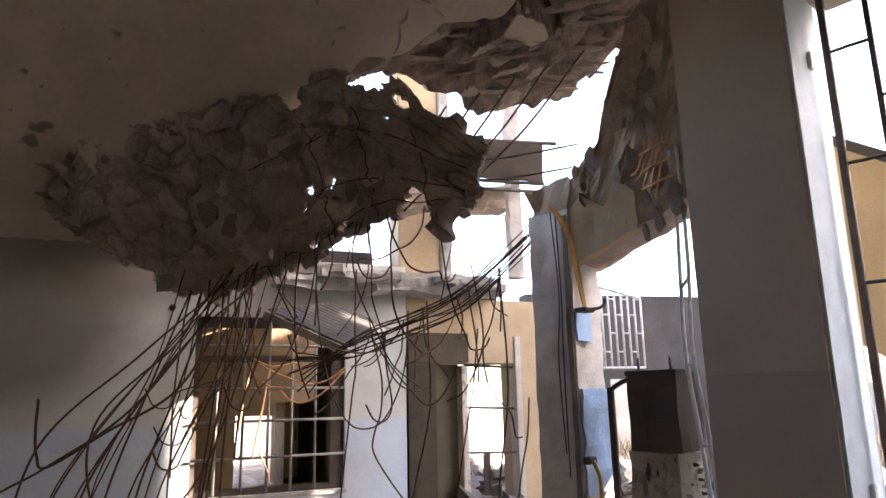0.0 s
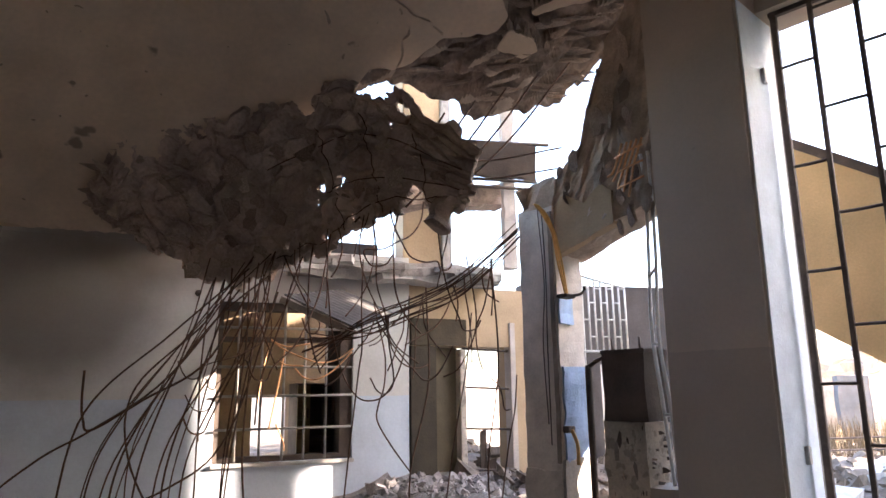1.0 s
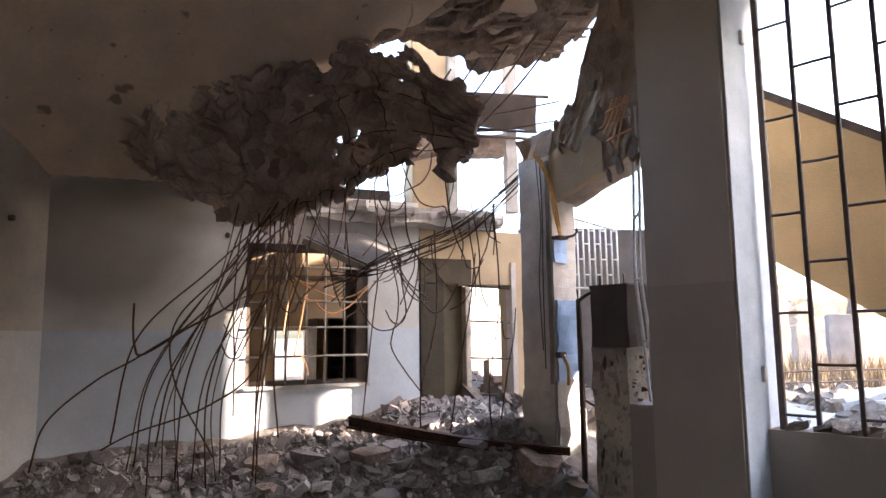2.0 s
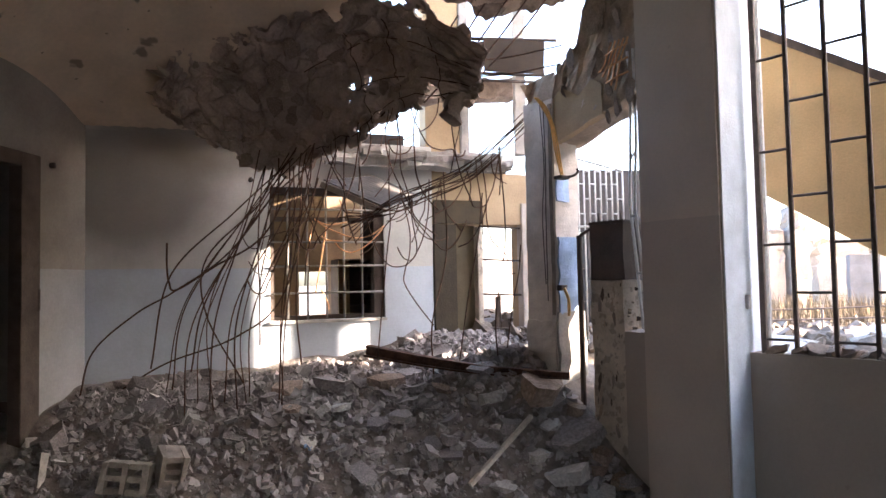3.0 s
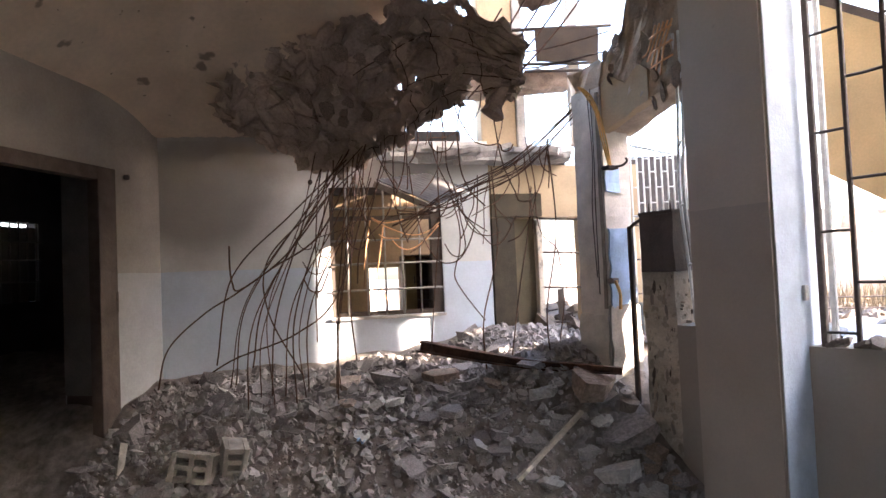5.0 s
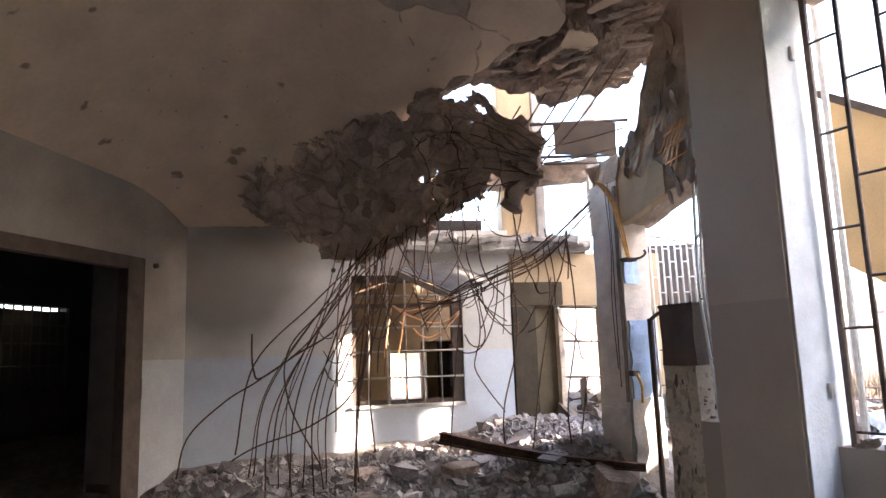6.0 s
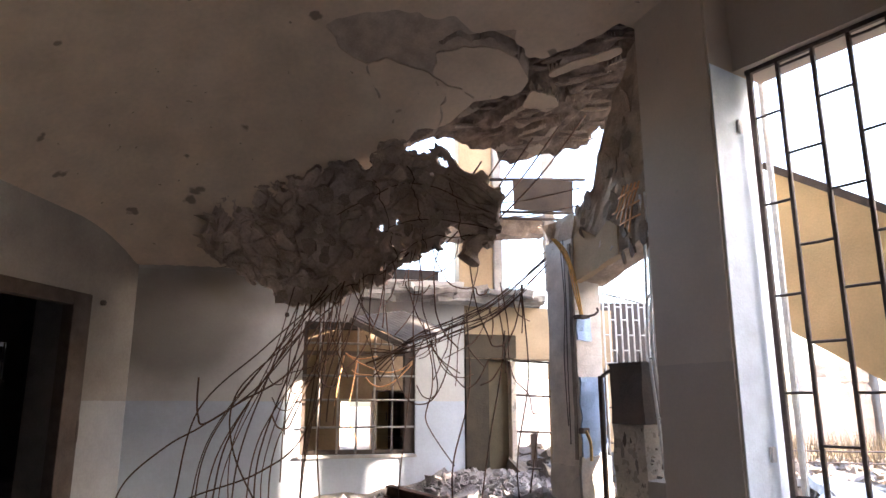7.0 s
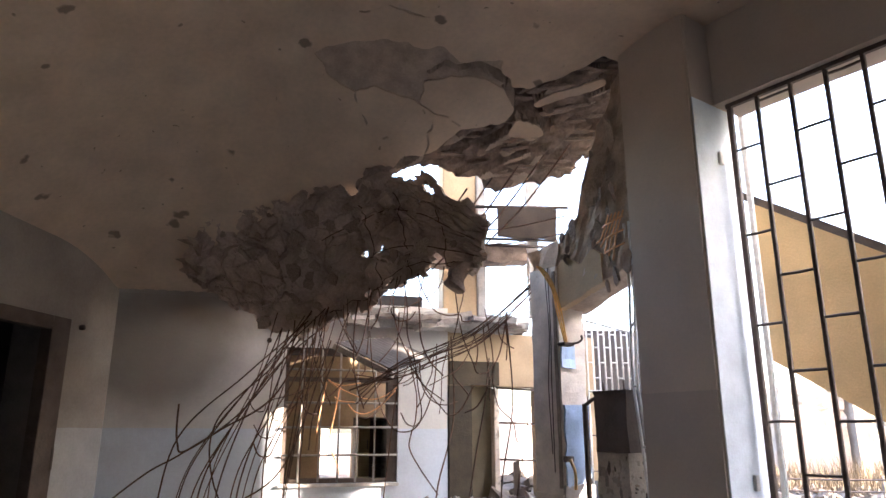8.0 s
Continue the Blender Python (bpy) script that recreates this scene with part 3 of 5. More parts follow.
def beam_top(y):
    """Height of the beam's broken upper outline, falling away from the near column."""
    for (ya, za), (yb, zb) in zip(BEAM_TOP, BEAM_TOP[1:]):
        if y <= yb:
            return za + (zb - za) * max(0.0, (y - ya)) / max(yb - ya, 0.001)
    return BEAM_TOP[-1][1]


beam = thing("broken_beam", "shattered concrete edge beam with bared reinforcement", "beam", kind="structure")
body = rough_box((3.41, 1.50, 0.0), (3.72, 2.48, 1.0), cut=0.055, amp=0.0)
for v in body.verts:
    f = (v.co.y - 1.50) / 0.98
    lo = 2.36 - 0.32 * f
    hi = max(lo + 0.10, beam_top(v.co.y))
    z = lo + (hi - lo) * v.co.z
    q = Vector((v.co.x, v.co.y, z))
    v.co = q + 0.05 * noise.noise_vector(q * 6.5) * (0.25 + 0.75 * v.co.z) + 0.02 * noise.noise_vector(q * 17.0)
part("beam_body", body, M_SLABFACE, beam)
sound = rough_box((3.388, 1.90, 0.0), (3.47, 2.475, 1.0), cut=0.07, amp=0.0)
for v in sound.verts:
    lo = 2.355 - 0.3265 * (v.co.y - 1.50)
    q = Vector((v.co.x, v.co.y, lo - 0.008 + v.co.z * (0.40 - 0.30 * (2.475 - v.co.y) + 0.05 * math.sin(v.co.y * 23))))
    v.co = q + 0.012 * noise.noise_vector(q * 8)
part("sound_face", sound, M_TAN, beam, "beam face with tan paint left on it")
for i in range(90):
    y, z = rnd.uniform(1.58, 2.46), rnd.uniform(2.15, 3.75)
    if z > beam_top(y) - 0.03 or (y > 1.95 and z < 2.40) or (y < 1.72 and z > 2.95):
        continue
    s = rnd.uniform(0.025, 0.075)
    o = part("fragment", SLAB_SHARDS[i % 18], None, beam)
    o.matrix_local = Matrix.Translation((3.385, y, z)) @ Euler((rnd.uniform(-.7, .7), -1.57 + rnd.uniform(-.4, .4), rnd.uniform(-.5, .5))).to_matrix().to_4x4() @ Matrix.Diagonal((s * 1.7, s * 0.9, s * 0.7, 1))
# Rusty bars given the bright copper colour in place of direct sun.
for i in range(5):
    y0 = 1.64 + 0.035 * i
    part("bared_bar", tube(curve_pts([(3.36, y0, 2.70), (3.33, y0 + 0.05, 2.53), (3.335, y0 + 0.10, 2.34 + 0.04 * i)]), 0.008), M_COPPER, beam, "rusty bar in bright copper, sunlight in its colour")
for i in range(3):
    part("stirrup", tube(curve_pts([(3.34, 1.63, 2.65 - 0.10 * i), (3.31, 1.72, 2.62 - 0.10 * i), (3.34, 1.82, 2.61 - 0.10 * i)]), 0.007), M_COPPER, beam, "rusty bar in bright copper, sunlight in its colour")

parapet_far = tagged(part("parapet_far", rough_box((3.44, 1.563, -0.9), (3.72, 1.80, 0.64), cut=0.09, amp=0.015, freq=6, only_top=0.45), M_COLUMN),
                     "broken low parapet beside the column", "parapet", kind="structure")
pier = thing("peeling_pier", "stub of masonry pier with peeling pitted plaster", "pier", kind="structure")
part("core", rough_box((3.45, 1.80, -0.6), (3.70, 2.09, 1.0), cut=0.05, amp=0.02, freq=8, seed=2), M_PEEL, pier)
SCABS = [shard(300 + i, 0.25) for i in range(8)]
for i, me in enumerate(SCABS):
    me.materials.append((M_STAIN, M_WOOD, M_SLABFACE, M_STAIN)[i % 4])
for i in range(90):
    z, s = rnd.uniform(-0.3, 0.97), rnd.choice([0.006, 0.009, 0.012, 0.016, 0.022])
    o = part("scab", SCABS[i % 8], None, pier)
    if rnd.random() < 0.65:
        o.matrix_local = Matrix.Translation((3.446, rnd.uniform(1.82, 2.08), z)) @ Euler((0, -1.57, 0)).to_matrix().to_4x4() @ Matrix.Rotation(rnd.uniform(-.35, .35), 4, 'Z') @ Matrix.Diagonal((s * 2.6, s, s * 0.5, 1))
    else:
        o.matrix_local = Matrix.Translation((rnd.uniform(3.47, 3.68), 1.797, z)) @ Euler((1.57, 0, rnd.uniform(1.2, 1.9))).to_matrix().to_4x4() @ Matrix.Diagonal((s * 2.6, s, s * 0.5, 1))
dbox = thing("dark_metal_box", "dented dark brown metal cabinet on the pier", "cabinet")
part("body", rough_box((3.40, 1.76, 1.003), (3.66, 2.045, 1.41), cut=0.08, amp=0.012, freq=5, seed=1), M_DARKBOX, dbox)
part("lid", box((3.39, 1.75, 1.405), (3.67, 2.055, 1.43), bevel=0.004), M_DARKBOX, dbox)
for y in (1.80, 1.99):
    part("stub_bar", tube([(3.44, y, 1.42), (3.45, y + 0.01, 1.50)], 0.008), M_DARKBOX, dbox)
doorframe = thing("steel_frame", "bent rusty steel door frame leaning in rubble", "frame")
part("upright", box((3.43, 2.165, -0.25), (3.46, 2.20, 1.345), bevel=0.004), M_DARKBOX, doorframe)
part("header", tube(curve_pts([(3.445, 2.18, 1.335), (3.44, 2.11, 1.37), (3.44, 2.05, 1.39)], 5), 0.014), M_DARKBOX, doorframe)
torn = thing("torn_window_frame", "torn pale window frame hanging beside the column", "window frame")
railA = curve_pts([(3.42, 1.69, 2.62), (3.42, 1.675, 2.3), (3.42, 1.69, 1.9), (3.42, 1.70, 1.5), (3.42, 1.665, 1.1), (3.42, 1.63, 0.66)])
railB = curve_pts([(3.40, 1.63, 2.62), (3.40, 1.625, 2.3), (3.40, 1.63, 1.95), (3.40, 1.65, 1.5), (3.40, 1.61, 1.1), (3.40, 1.59, 0.66)])
part("stile", tube(railA, 0.011), M_WHITEBAR, torn)
part("stile", tube(railB, 0.011), M_WHITEBAR, torn)
for i in (8, 17, 25, 33):
    part("rung", tube([railA[i], railB[i]], 0.010), M_WHITEBAR, torn)

# ---- barred opening beside the near column ----
grille = thing("window_grille", "dark painted steel grille with staggered cross rods", "grille")
ys = [0.905, 0.709, 0.483, 0.266] + [0.266 - 0.218 * k for k in range(1, 15)]
for i, y in enumerate(ys):
    r = 0.0125 if i else 0.017
    bm = box((3.65 - r, y - r, 0.50), (3.65 + r, y + r, 3.335), bevel=0.003)
    part("bar", bm, M_BAR, grille)
    if i + 1 < len(ys):
        z = 0.615 if i % 2 == 0 else 0.908
        while z < 3.3:
            y2 = ys[i + 1]
            part("rod", tube([(3.65, y, z), (3.652, (y + y2) / 2, z + rnd.uniform(-0.004, 0.004)), (3.65, y2, z)], 0.009), M_BAR, grille)
            z += 0.59
part("flat_rail", box((3.635, -2.8, 3.30), (3.665, 0.93, 3.33)), M_BAR, grille)
for z in (0.85, 2.93):
    part("bracket", box((3.555, 0.955, z - 0.045), (3.598, 0.9765, z + 0.045), bevel=0.004), M_WHITEBAR, grille, "pale fixing plate in the plaster")
jamb = tagged(part("outer_jamb", box((4.05, 1.050, -0.9), (4.09, 1.085, 3.9), bevel=0.006), M_WHITEBAR), "white rendered outer post beyond the grille", "post", kind="structure")


# crumbs along the parapet
crumbs = joined("parapet_crumbs", SHARDS, [(i, Matrix.Translation((rnd.uniform(3.64, 3.80), 0.93 - 2.9 * rnd.random() ** 0.7, 0.543)) @ Euler((rnd.uniform(-.5, .5), rnd.uniform(-.5, .5), rnd.uniform(0, 6))).to_matrix().to_4x4()
                                               @ Matrix.Scale(rnd.choice([0.012, 0.015, 0.02, 0.03, 0.04, 0.055, 0.075, 0.10]), 4)) for i in range(260)], M_CRUMB)
tagged(crumbs, "crumbled concrete bits lying along the parapet", "debris", kind="stuff")

# ---- outside beyond the grille ----
stair = thing("outside_stair", "tan rendered concrete stair flight descending outside", "stair")
prof = [(1.40, 2.99), (-3.2, -0.10), (-3.2, -0.88), (-2.6, -0.88), (1.40, 1.68)]
sv = [(4.70, y, z) for y, z in prof] + [(4.98, y, z) for y, z in prof]
n = len(prof)
part("flight", (sv, [tuple(range(n)), tuple(range(2 * n - 1, n - 1, -1))] + [((i + 1) % n, i, i + n, (i + 1) % n + n) for i in range(n)]), M_STAIR, stair)
part("edge_trim", box((4.66, -0.05, -0.03), (4.74, 5.55, 0.03), Matrix.Translation((0, 1.42, 3.0)) @ Matrix.Rotation(radians(33.9), 4, 'X') @ Matrix.Rotation(math.pi, 4, 'Z') @ Matrix.Translation((-9.4, 0, 0))), M_WOOD, stair, "brown worn edge strip")

ruin_places = [(13.9, 8.4, 1.1, 3.3), (15.6, 6.7, 0.9, 3.0), (16.35, 5.95, 0.22, 3.5), (17.3, 5.3, 0.7, 2.7), (18.3, 4.2, 0.9, 3.0), (19.3, 3.2, 0.25, 3.4), (20.2, 2.2, 1.0, 2.6)]
for k, (x, y, w, h) in enumerate(ruin_places):
    r = thing("ruined_wall", "pale broken wall stump standing in the yard", "wall", group="ruined walls in the yard")
    w *= 0.85
    r.matrix_world = pose(x, y, -0.88, 0, 0, -45 + 6 * (k % 3))
    part("stump", rough_box((-w, -0.2, 0), (w, 0.2, h), cut=0.14, amp=0.13, freq=4.5, seed=k * 3.1, only_top=h - 0.9), M_WHITEWALL, r)
yard = joined("yard_rubble", SHARDS, [(i, Matrix.Translation((*(lambda x, y: (x, y, mound_z(x, y) + 0.02))(rnd.uniform(4.0, 15), rnd.uniform(-1, 7)),)) @ Euler((rnd.uniform(-.7, .7), rnd.uniform(-.7, .7), rnd.uniform(0, 6))).to_matrix().to_4x4()
                                         @ Matrix.Scale(rnd.choice([0.03, 0.05, 0.08, 0.12, 0.18]), 4)) for i in range(1500)], M_SPOIL)
tagged(yard, "scattered broken concrete across the yard", "debris", kind="stuff")
gverts, gfaces = [], []
for i in range(9000):
    x, y = rnd.uniform(12.2, 20), rnd.uniform(1.5, 9)
    h, w, a = rnd.uniform(0.2, 0.9), rnd.uniform(0.006, 0.014), rnd.uniform(0, 6.28)
    b = len(gverts)
    c, s2 = math.cos(a) * w, math.sin(a) * w
    lx, ly = rnd.uniform(-.2, .2), rnd.uniform(-.2, .2)
    g0 = mound_z(x, y) - 0.03
    gverts += [(x - c, y - s2, g0), (x + c, y + s2, g0), (x + lx, y + ly, g0 + 0.75 * h)]
    gfaces.append((b, b + 1, b + 2))
tagged(part("dry_grass", (gverts, gfaces), M_STRAW), "dry yellow grass and weeds in the yard", "grass", kind="stuff")
yp = thing("yard_pillar", "pale blue-grey concrete pillar standing in the yard", "pillar")
part("pillar", rough_box((-0.29, -0.29, 0), (0.29, 0.29, 2.29), pose(16.37, 4.5, -0.87, 0, 0, 25), cut=0.2, amp=0.03, freq=4), M_BLUEGREY, yp)
# Pale strip painted in for the sun on the pillar's right side.
part("pale_edge", rough_box((-0.30, -0.42, 0), (0.25, -0.30, 2.27), pose(16.37, 4.5, -0.87, 0, 0, 25), cut=0.25, amp=0.02, freq=4), M_LIME, yp, "pale strip with the sunlit side put into its colour")
for k in range(5):
    sl = thing("yard_slab", "fallen white concrete slab lying in the yard", "concrete slab", group="fallen slabs in the yard")
    part("slab", rough_box((-0.5, -0.35, 0), (0.5, 0.35, 0.1), pose(7.2 + 0.8 * k, 2.3 + 0.55 * (k % 3) - 0.1 * k, mound_z(7.2 + 0.8 * k, 2.3 + 0.55 * (k % 3) - 0.1 * k) + 0.02, 8, -10 + 5 * k, 40 * k), cut=0.15, amp=0.03, freq=5, seed=k), M_PALE, sl)
fence = thing("yard_rail", "bent wire fence lying across the yard", "fence")
for z in (0.12, 0.28):
    part("wire", tube(curve_pts([(9.0, 5.2, z + 0.22), (10.0, 3.6, z + 0.20), (11.0, 2.0, z + 0.25), (11.9, 0.2, z + 0.22)]), 0.012), M_BAR, fence)
for k in range(5):
    x, y = 9.0 + 0.65 * k, 5.2 - 1.05 * k
    part("stake", tube([(x, y, -0.1), (x + 0.05, y, 0.55)], 0.015), M_BAR, fence)
for k in range(3):
    line = thing("overhead_wire", "thin dark wire slung across the yard", "wire", group="overhead wires")
    part("strand", tube(curve_pts([(12.02, -4.0 - 0.1 * k, 8.6 + k * 0.35), (6.4, 0.6, 5.3 + k * 0.3), (3.50, 3.85, 4.4 + k * 0.08)]), 0.009), M_BAR, line)

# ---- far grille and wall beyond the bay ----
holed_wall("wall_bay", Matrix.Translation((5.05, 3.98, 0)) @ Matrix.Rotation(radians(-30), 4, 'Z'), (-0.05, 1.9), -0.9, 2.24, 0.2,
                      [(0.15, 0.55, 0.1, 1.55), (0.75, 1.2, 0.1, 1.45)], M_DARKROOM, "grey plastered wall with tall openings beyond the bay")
fg = thing("far_grille", "white painted steel grille hanging in the broken bay", "grille")
GA, GB = Vector((4.34, 2.95, 0)), Vector((4.80, 2.72, 0))
for i in range(10):
    p = GA.lerp(GB, i / 9)
    part("bar", tube([(p.x, p.y, 1.50 if i > 2 else 0.45), (p.x, p.y, 2.14 - 0.012 * i)], 0.008), M_WHITEBAR, fg)
    if i < 9:
        q = GA.lerp(GB, (i + 1) / 9)
        for z in ([1.62, 1.90] if i % 2 else [1.76, 2.02]):
            part("rod", tube([(p.x, p.y, z), (q.x, q.y, z)], 0.006), M_WHITEBAR, fg)
part("rail", tube([(GA.x, GA.y, 2.145), (GB.x, GB.y, 2.03)], 0.010), M_WHITEBAR, fg)
part("rail", tube([(GA.x, GA.y, 1.50), (GB.x, GB.y, 1.50)], 0.010), M_WHITEBAR, fg)
fp = thing("pale_post", "slim pale blue gate post beside the grille", "post")
part("post", box((4.30, 3.045, -0.7), (4.36, 3.10, 1.46), bevel=0.005), M_BLUE, fp)
gate = thing("yard_gate", "pale steel gate with thin bars and a blue-grey foot panel", "gate")
for p0 in ((4.385, 3.008), (4.505, 2.948)):
    part("stile", tube([(*p0, -0.2), (*p0, 1.46)], 0.008), M_BAR, gate)
for z in (1.42, 1.11, 0.80, 0.52):
    part("rung", tube([(4.385, 3.008, z), (4.505, 2.948, z)], 0.006), M_BAR, gate)
part("foot_panel", box((0.0, 0.0, -0.2), (0.135, 0.006, 0.72), Matrix.Translation((4.383, 3.02, 0)) @ Matrix.Rotation(radians(-26.6), 4, 'Z')), M_BLUEGREY, gate, "blue-grey sheet panel")
part("handle", tube(curve_pts([(4.43, 2.97, 0.62), (4.435, 2.95, 0.58), (4.43, 2.97, 0.54)], 4), 0.006), M_BAR, gate)

# ---- far wall: window, doorway, slab remnant ----
def on_far(lo, hi, bevel=0.0):
    return box(lo, hi, FAR, bevel)


win = thing("window_1", "dark wooden window frame with a welded steel grille", "window", kind="structure")
for nm, lo, hi in (("frame", (2.235, 0.03, 0.69), (2.275, 0.13, 1.905)), ("frame", (3.20, 0.03, 0.69), (3.30, 0.13, 1.905)),
                   ("frame", (2.275, 0.03, 1.84), (3.20, 0.13, 1.905)), ("frame", (2.275, 0.03, 0.69), (3.20, 0.13, 0.73)),
                   ("transom", (2.275, 0.05, 1.595), (3.20, 0.11, 1.635))):
    part(nm, on_far(lo, hi, 0.004), M_WOOD, win)
for u in (2.389, 2.567, 2.74, 2.905, 3.075):
    part("grille_bar", tube([FAR @ Vector((u, -0.01, 0.70)), FAR @ Vector((u, -0.01, 1.89))], 0.011), M_GREYBAR, win)
for z in (0.935, 1.18, 1.40, 1.70):
    part("grille_rod", tube([FAR @ Vector((2.24, -0.022, z)), FAR @ Vector((3.29, -0.022, z))], 0.010), M_GREYBAR, win)
part("sill", on_far((2.22, -0.03, 0.66), (3.31, 0.27, 0.688), 0.005), M_PALE, win)

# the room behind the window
# The opening and the pale wall beyond stand in for a sun patch.
holed_wall("wall_room_behind", FAR @ Matrix.Translation((0, 2.3, 0)), (1.2, 4.0), -0.9, 2.6, 0.2, [(2.84, 3.24, 0.35, 1.17)], M_ROOM, "brown wall of the room behind")
tagged(part("wall_room_side", box((1.0, 0.29, -0.9), (1.2, 2.5, 2.6), FAR), M_ROOM), "brown side wall of the room behind", "wall", kind="structure")
tagged(part("ceiling_room_behind", box((1.0, 0.29, 2.37), (3.6, 2.5, 2.5), FAR), M_DARKROOM), "ceiling of the room behind, shade in its colour", "ceiling", kind="structure")
tagged(part("wall_room_return", box((3.60, 0.29, -0.9), (3.72, 2.05, 2.36), FAR), M_DARKROOM), "return wall of the room behind, shade in its colour", "wall", kind="structure")
tagged(part("wall_garden", box((0.4, 6.0, -0.9), (3.38, 6.2, 1.9), FAR), M_LIME), "pale wall added behind the opening as a bright patch", "wall", kind="structure")
cup = thing("broken_cupboard", "dark open cupboard with one ochre door behind the window", "cupboard")
for lo, hi in (((3.20, 1.65, 0.2), (3.225, 2.1, 1.30)), ((3.55, 1.65, 0.2), (3.58, 2.1, 1.30)), ((3.225, 1.65, 1.27), (3.55, 2.1, 1.30)), ((3.225, 1.67, 0.72), (3.55, 2.1, 0.75)), ((3.225, 2.06, 0.2), (3.55, 2.1, 1.27))):
    part("board", on_far(lo, hi, 0.004), M_WOOD, cup)
cup_door = part("door", on_far((3.19, 1.60, 0.62), (3.32, 1.625, 1.28), 0.004), M_YELLOW, cup, "ochre painted cupboard door")
part("handle", on_far((3.29, 1.585, 0.95), (3.30, 1.598, 1.05), 0.002), M_DARKBOX, cup_door)
wall_far_right = holed_wall("wall_far_right", FAR, (3.793, 5.4), -0.9, 2.10, 0.28, [(3.793, 4.78, -0.9, 1.58)], M_TAN, "tan rendered wall over a doorway and barred light")
door2 = thing("door_2", "dark stained wooden door frame with an olive leaf", "door", kind="structure")
part("jamb", on_far((3.797, -0.02, -0.2), (4.03, 0.30, 1.58), 0.004), M_JAMB, door2)
part("head", on_far((3.797, -0.025, 1.584), (4.32, 0.02, 1.815), 0.004), M_JAMB, door2)
part("leaf", on_far((4.032, 0.14, 0.0), (4.30, 0.19, 1.575), 0.004), M_OLIVE, door2, "dull olive door leaf")
part("edge_post", on_far((4.275, 0.02, 0.0), (4.33, 0.12, 1.56), 0.004), M_PEEL, door2, "splintered plaster-caked post")
light2 = thing("window_2", "tall barred opening with rusty cross bars", "window", kind="structure")
for z in (1.555, 1.22, 0.87, 0.525):
    part("cross_bar", tube([FAR @ Vector((4.30, 0.03, z + 0.01)), FAR @ Vector((4.79, 0.03, z - 0.01))], 0.011), M_BAR, light2)
part("side_post", on_far((4.755, -0.02, -0.2), (4.81, 0.10, 1.80), 0.004), M_COLGREY, light2)
lane = tagged(part("wall_lane", box((3.4, 3.2, -0.9), (6.6, 3.4, 1.5), FAR), M_LIME), "sunlit whitewashed wall across the lane", "wall", kind="structure")
for k, (u0, u1, z1) in enumerate(((4.52, 4.60, 0.85), (4.60, 4.66, 0.60))):
    plank = thing("leaning_plank", "splintered timber leaning in the opening", "plank", group="leaning planks")
    part("plank", box((u0, 0.15, 0.0), (u1, 0.19, z1), FAR @ Matrix.Translation((0, 0, 0)), jitter=0.02), M_WOOD, plank)

slab = thing("slab_remnant", "broken pale concrete slab edge resting on the wall", "slab", kind="structure")
part("slab_core", rough_box((2.72, -0.20, 2.115), (4.55, 1.2, 2.235), FAR, cut=0.09, amp=0.055, freq=5, seed=4), M_PALE, slab)
for i in range(46):
    u = rnd.uniform(2.75, 4.5)
    s = rnd.uniform(0.05, 0.14)
    m = FAR @ Matrix.Translation((u, rnd.uniform(-0.26, 0.10), 2.12 + rnd.uniform(0, 0.12))) @ Euler([rnd.uniform(-.2, .2), rnd.uniform(-.15, .15), rnd.uniform(-.4, .4)]).to_matrix().to_4x4()
    part("fragment", rough_box((-s * 1.4, -s * .6, -s * .22), (s * 1.4, s * .6, s * .22), m, cut=0.07, amp=0.02, freq=9, seed=i * 1.3), rnd.choice([M_PALE, M_RUBBLE, M_PALE]), slab)
part("drooping_lip", rough_box((3.75, -0.42, 2.02), (4.75, -0.16, 2.20), FAR @ Matrix.Rotation(radians(-5), 4, 'Y') @ Matrix.Translation((0, 0, 0.36)), cut=0.08, amp=0.06, freq=6, seed=8), M_BROKEN, slab)

# ---- what shows through the hole above ----
upper = thing("upper_pillar", "tan upper-storey pillar with a white sunlit edge", "pillar", kind="structure")
V = Matrix.Translation((3.565, 4.145, 0)) @ Matrix.Rotation(radians(-25), 4, 'Z')
part("shaft", box((0.0, 0.0, 2.10), (0.355, 0.3, 4.9), V, 0.01), M_TAN, upper)
# Paler strip in place of sunlight along the pillar's edge.
part("edge", box((0.357, -0.02, 2.10), (0.45, 0.28, 4.9), V, 0.01), M_PALE, upper, "pale edge strip, sunlight put into its colour")
shutter = thing("hanging_shutter", "brown sheet metal panel hanging between two rails", "panel")
W2 = Matrix.Translation((3.36, 3.66, 0)) @ Matrix.Rotation(radians(-31.5), 4, 'Z')
part("sheet", rough_box((0.40, -0.01, 2.955), (1.0, 0.01, 3.27), W2, cut=0.06, amp=0.02, freq=3), M_BROWN, shutter)
part("rail", tube([W2 @ Vector((0.0, 0, 3.27)), W2 @ Vector((1.12, 0, 3.285))], 0.016), M_DARKBOX, shutter)
part("rail", tube([W2 @ Vector((0.25, 0, 2.95)), W2 @ Vector((1.0, 0, 2.94))], 0.014), M_DARKBOX, shutter)
part("rail", tube([W2 @ Vector((0.30, 0, 2.885)), W2 @ Vector((1.0, 0, 2.875))], 0.014), M_DARKBOX, shutter)
upost = thing("upper_post", "slim grey concrete post stripped at the top", "post", kind="structure")
part("post", rough_box((0.72, 0.05, 2.2), (0.82, 0.15, 4.4), W2, cut=0.08, amp=0.02, freq=9), M_COLGREY, upost)

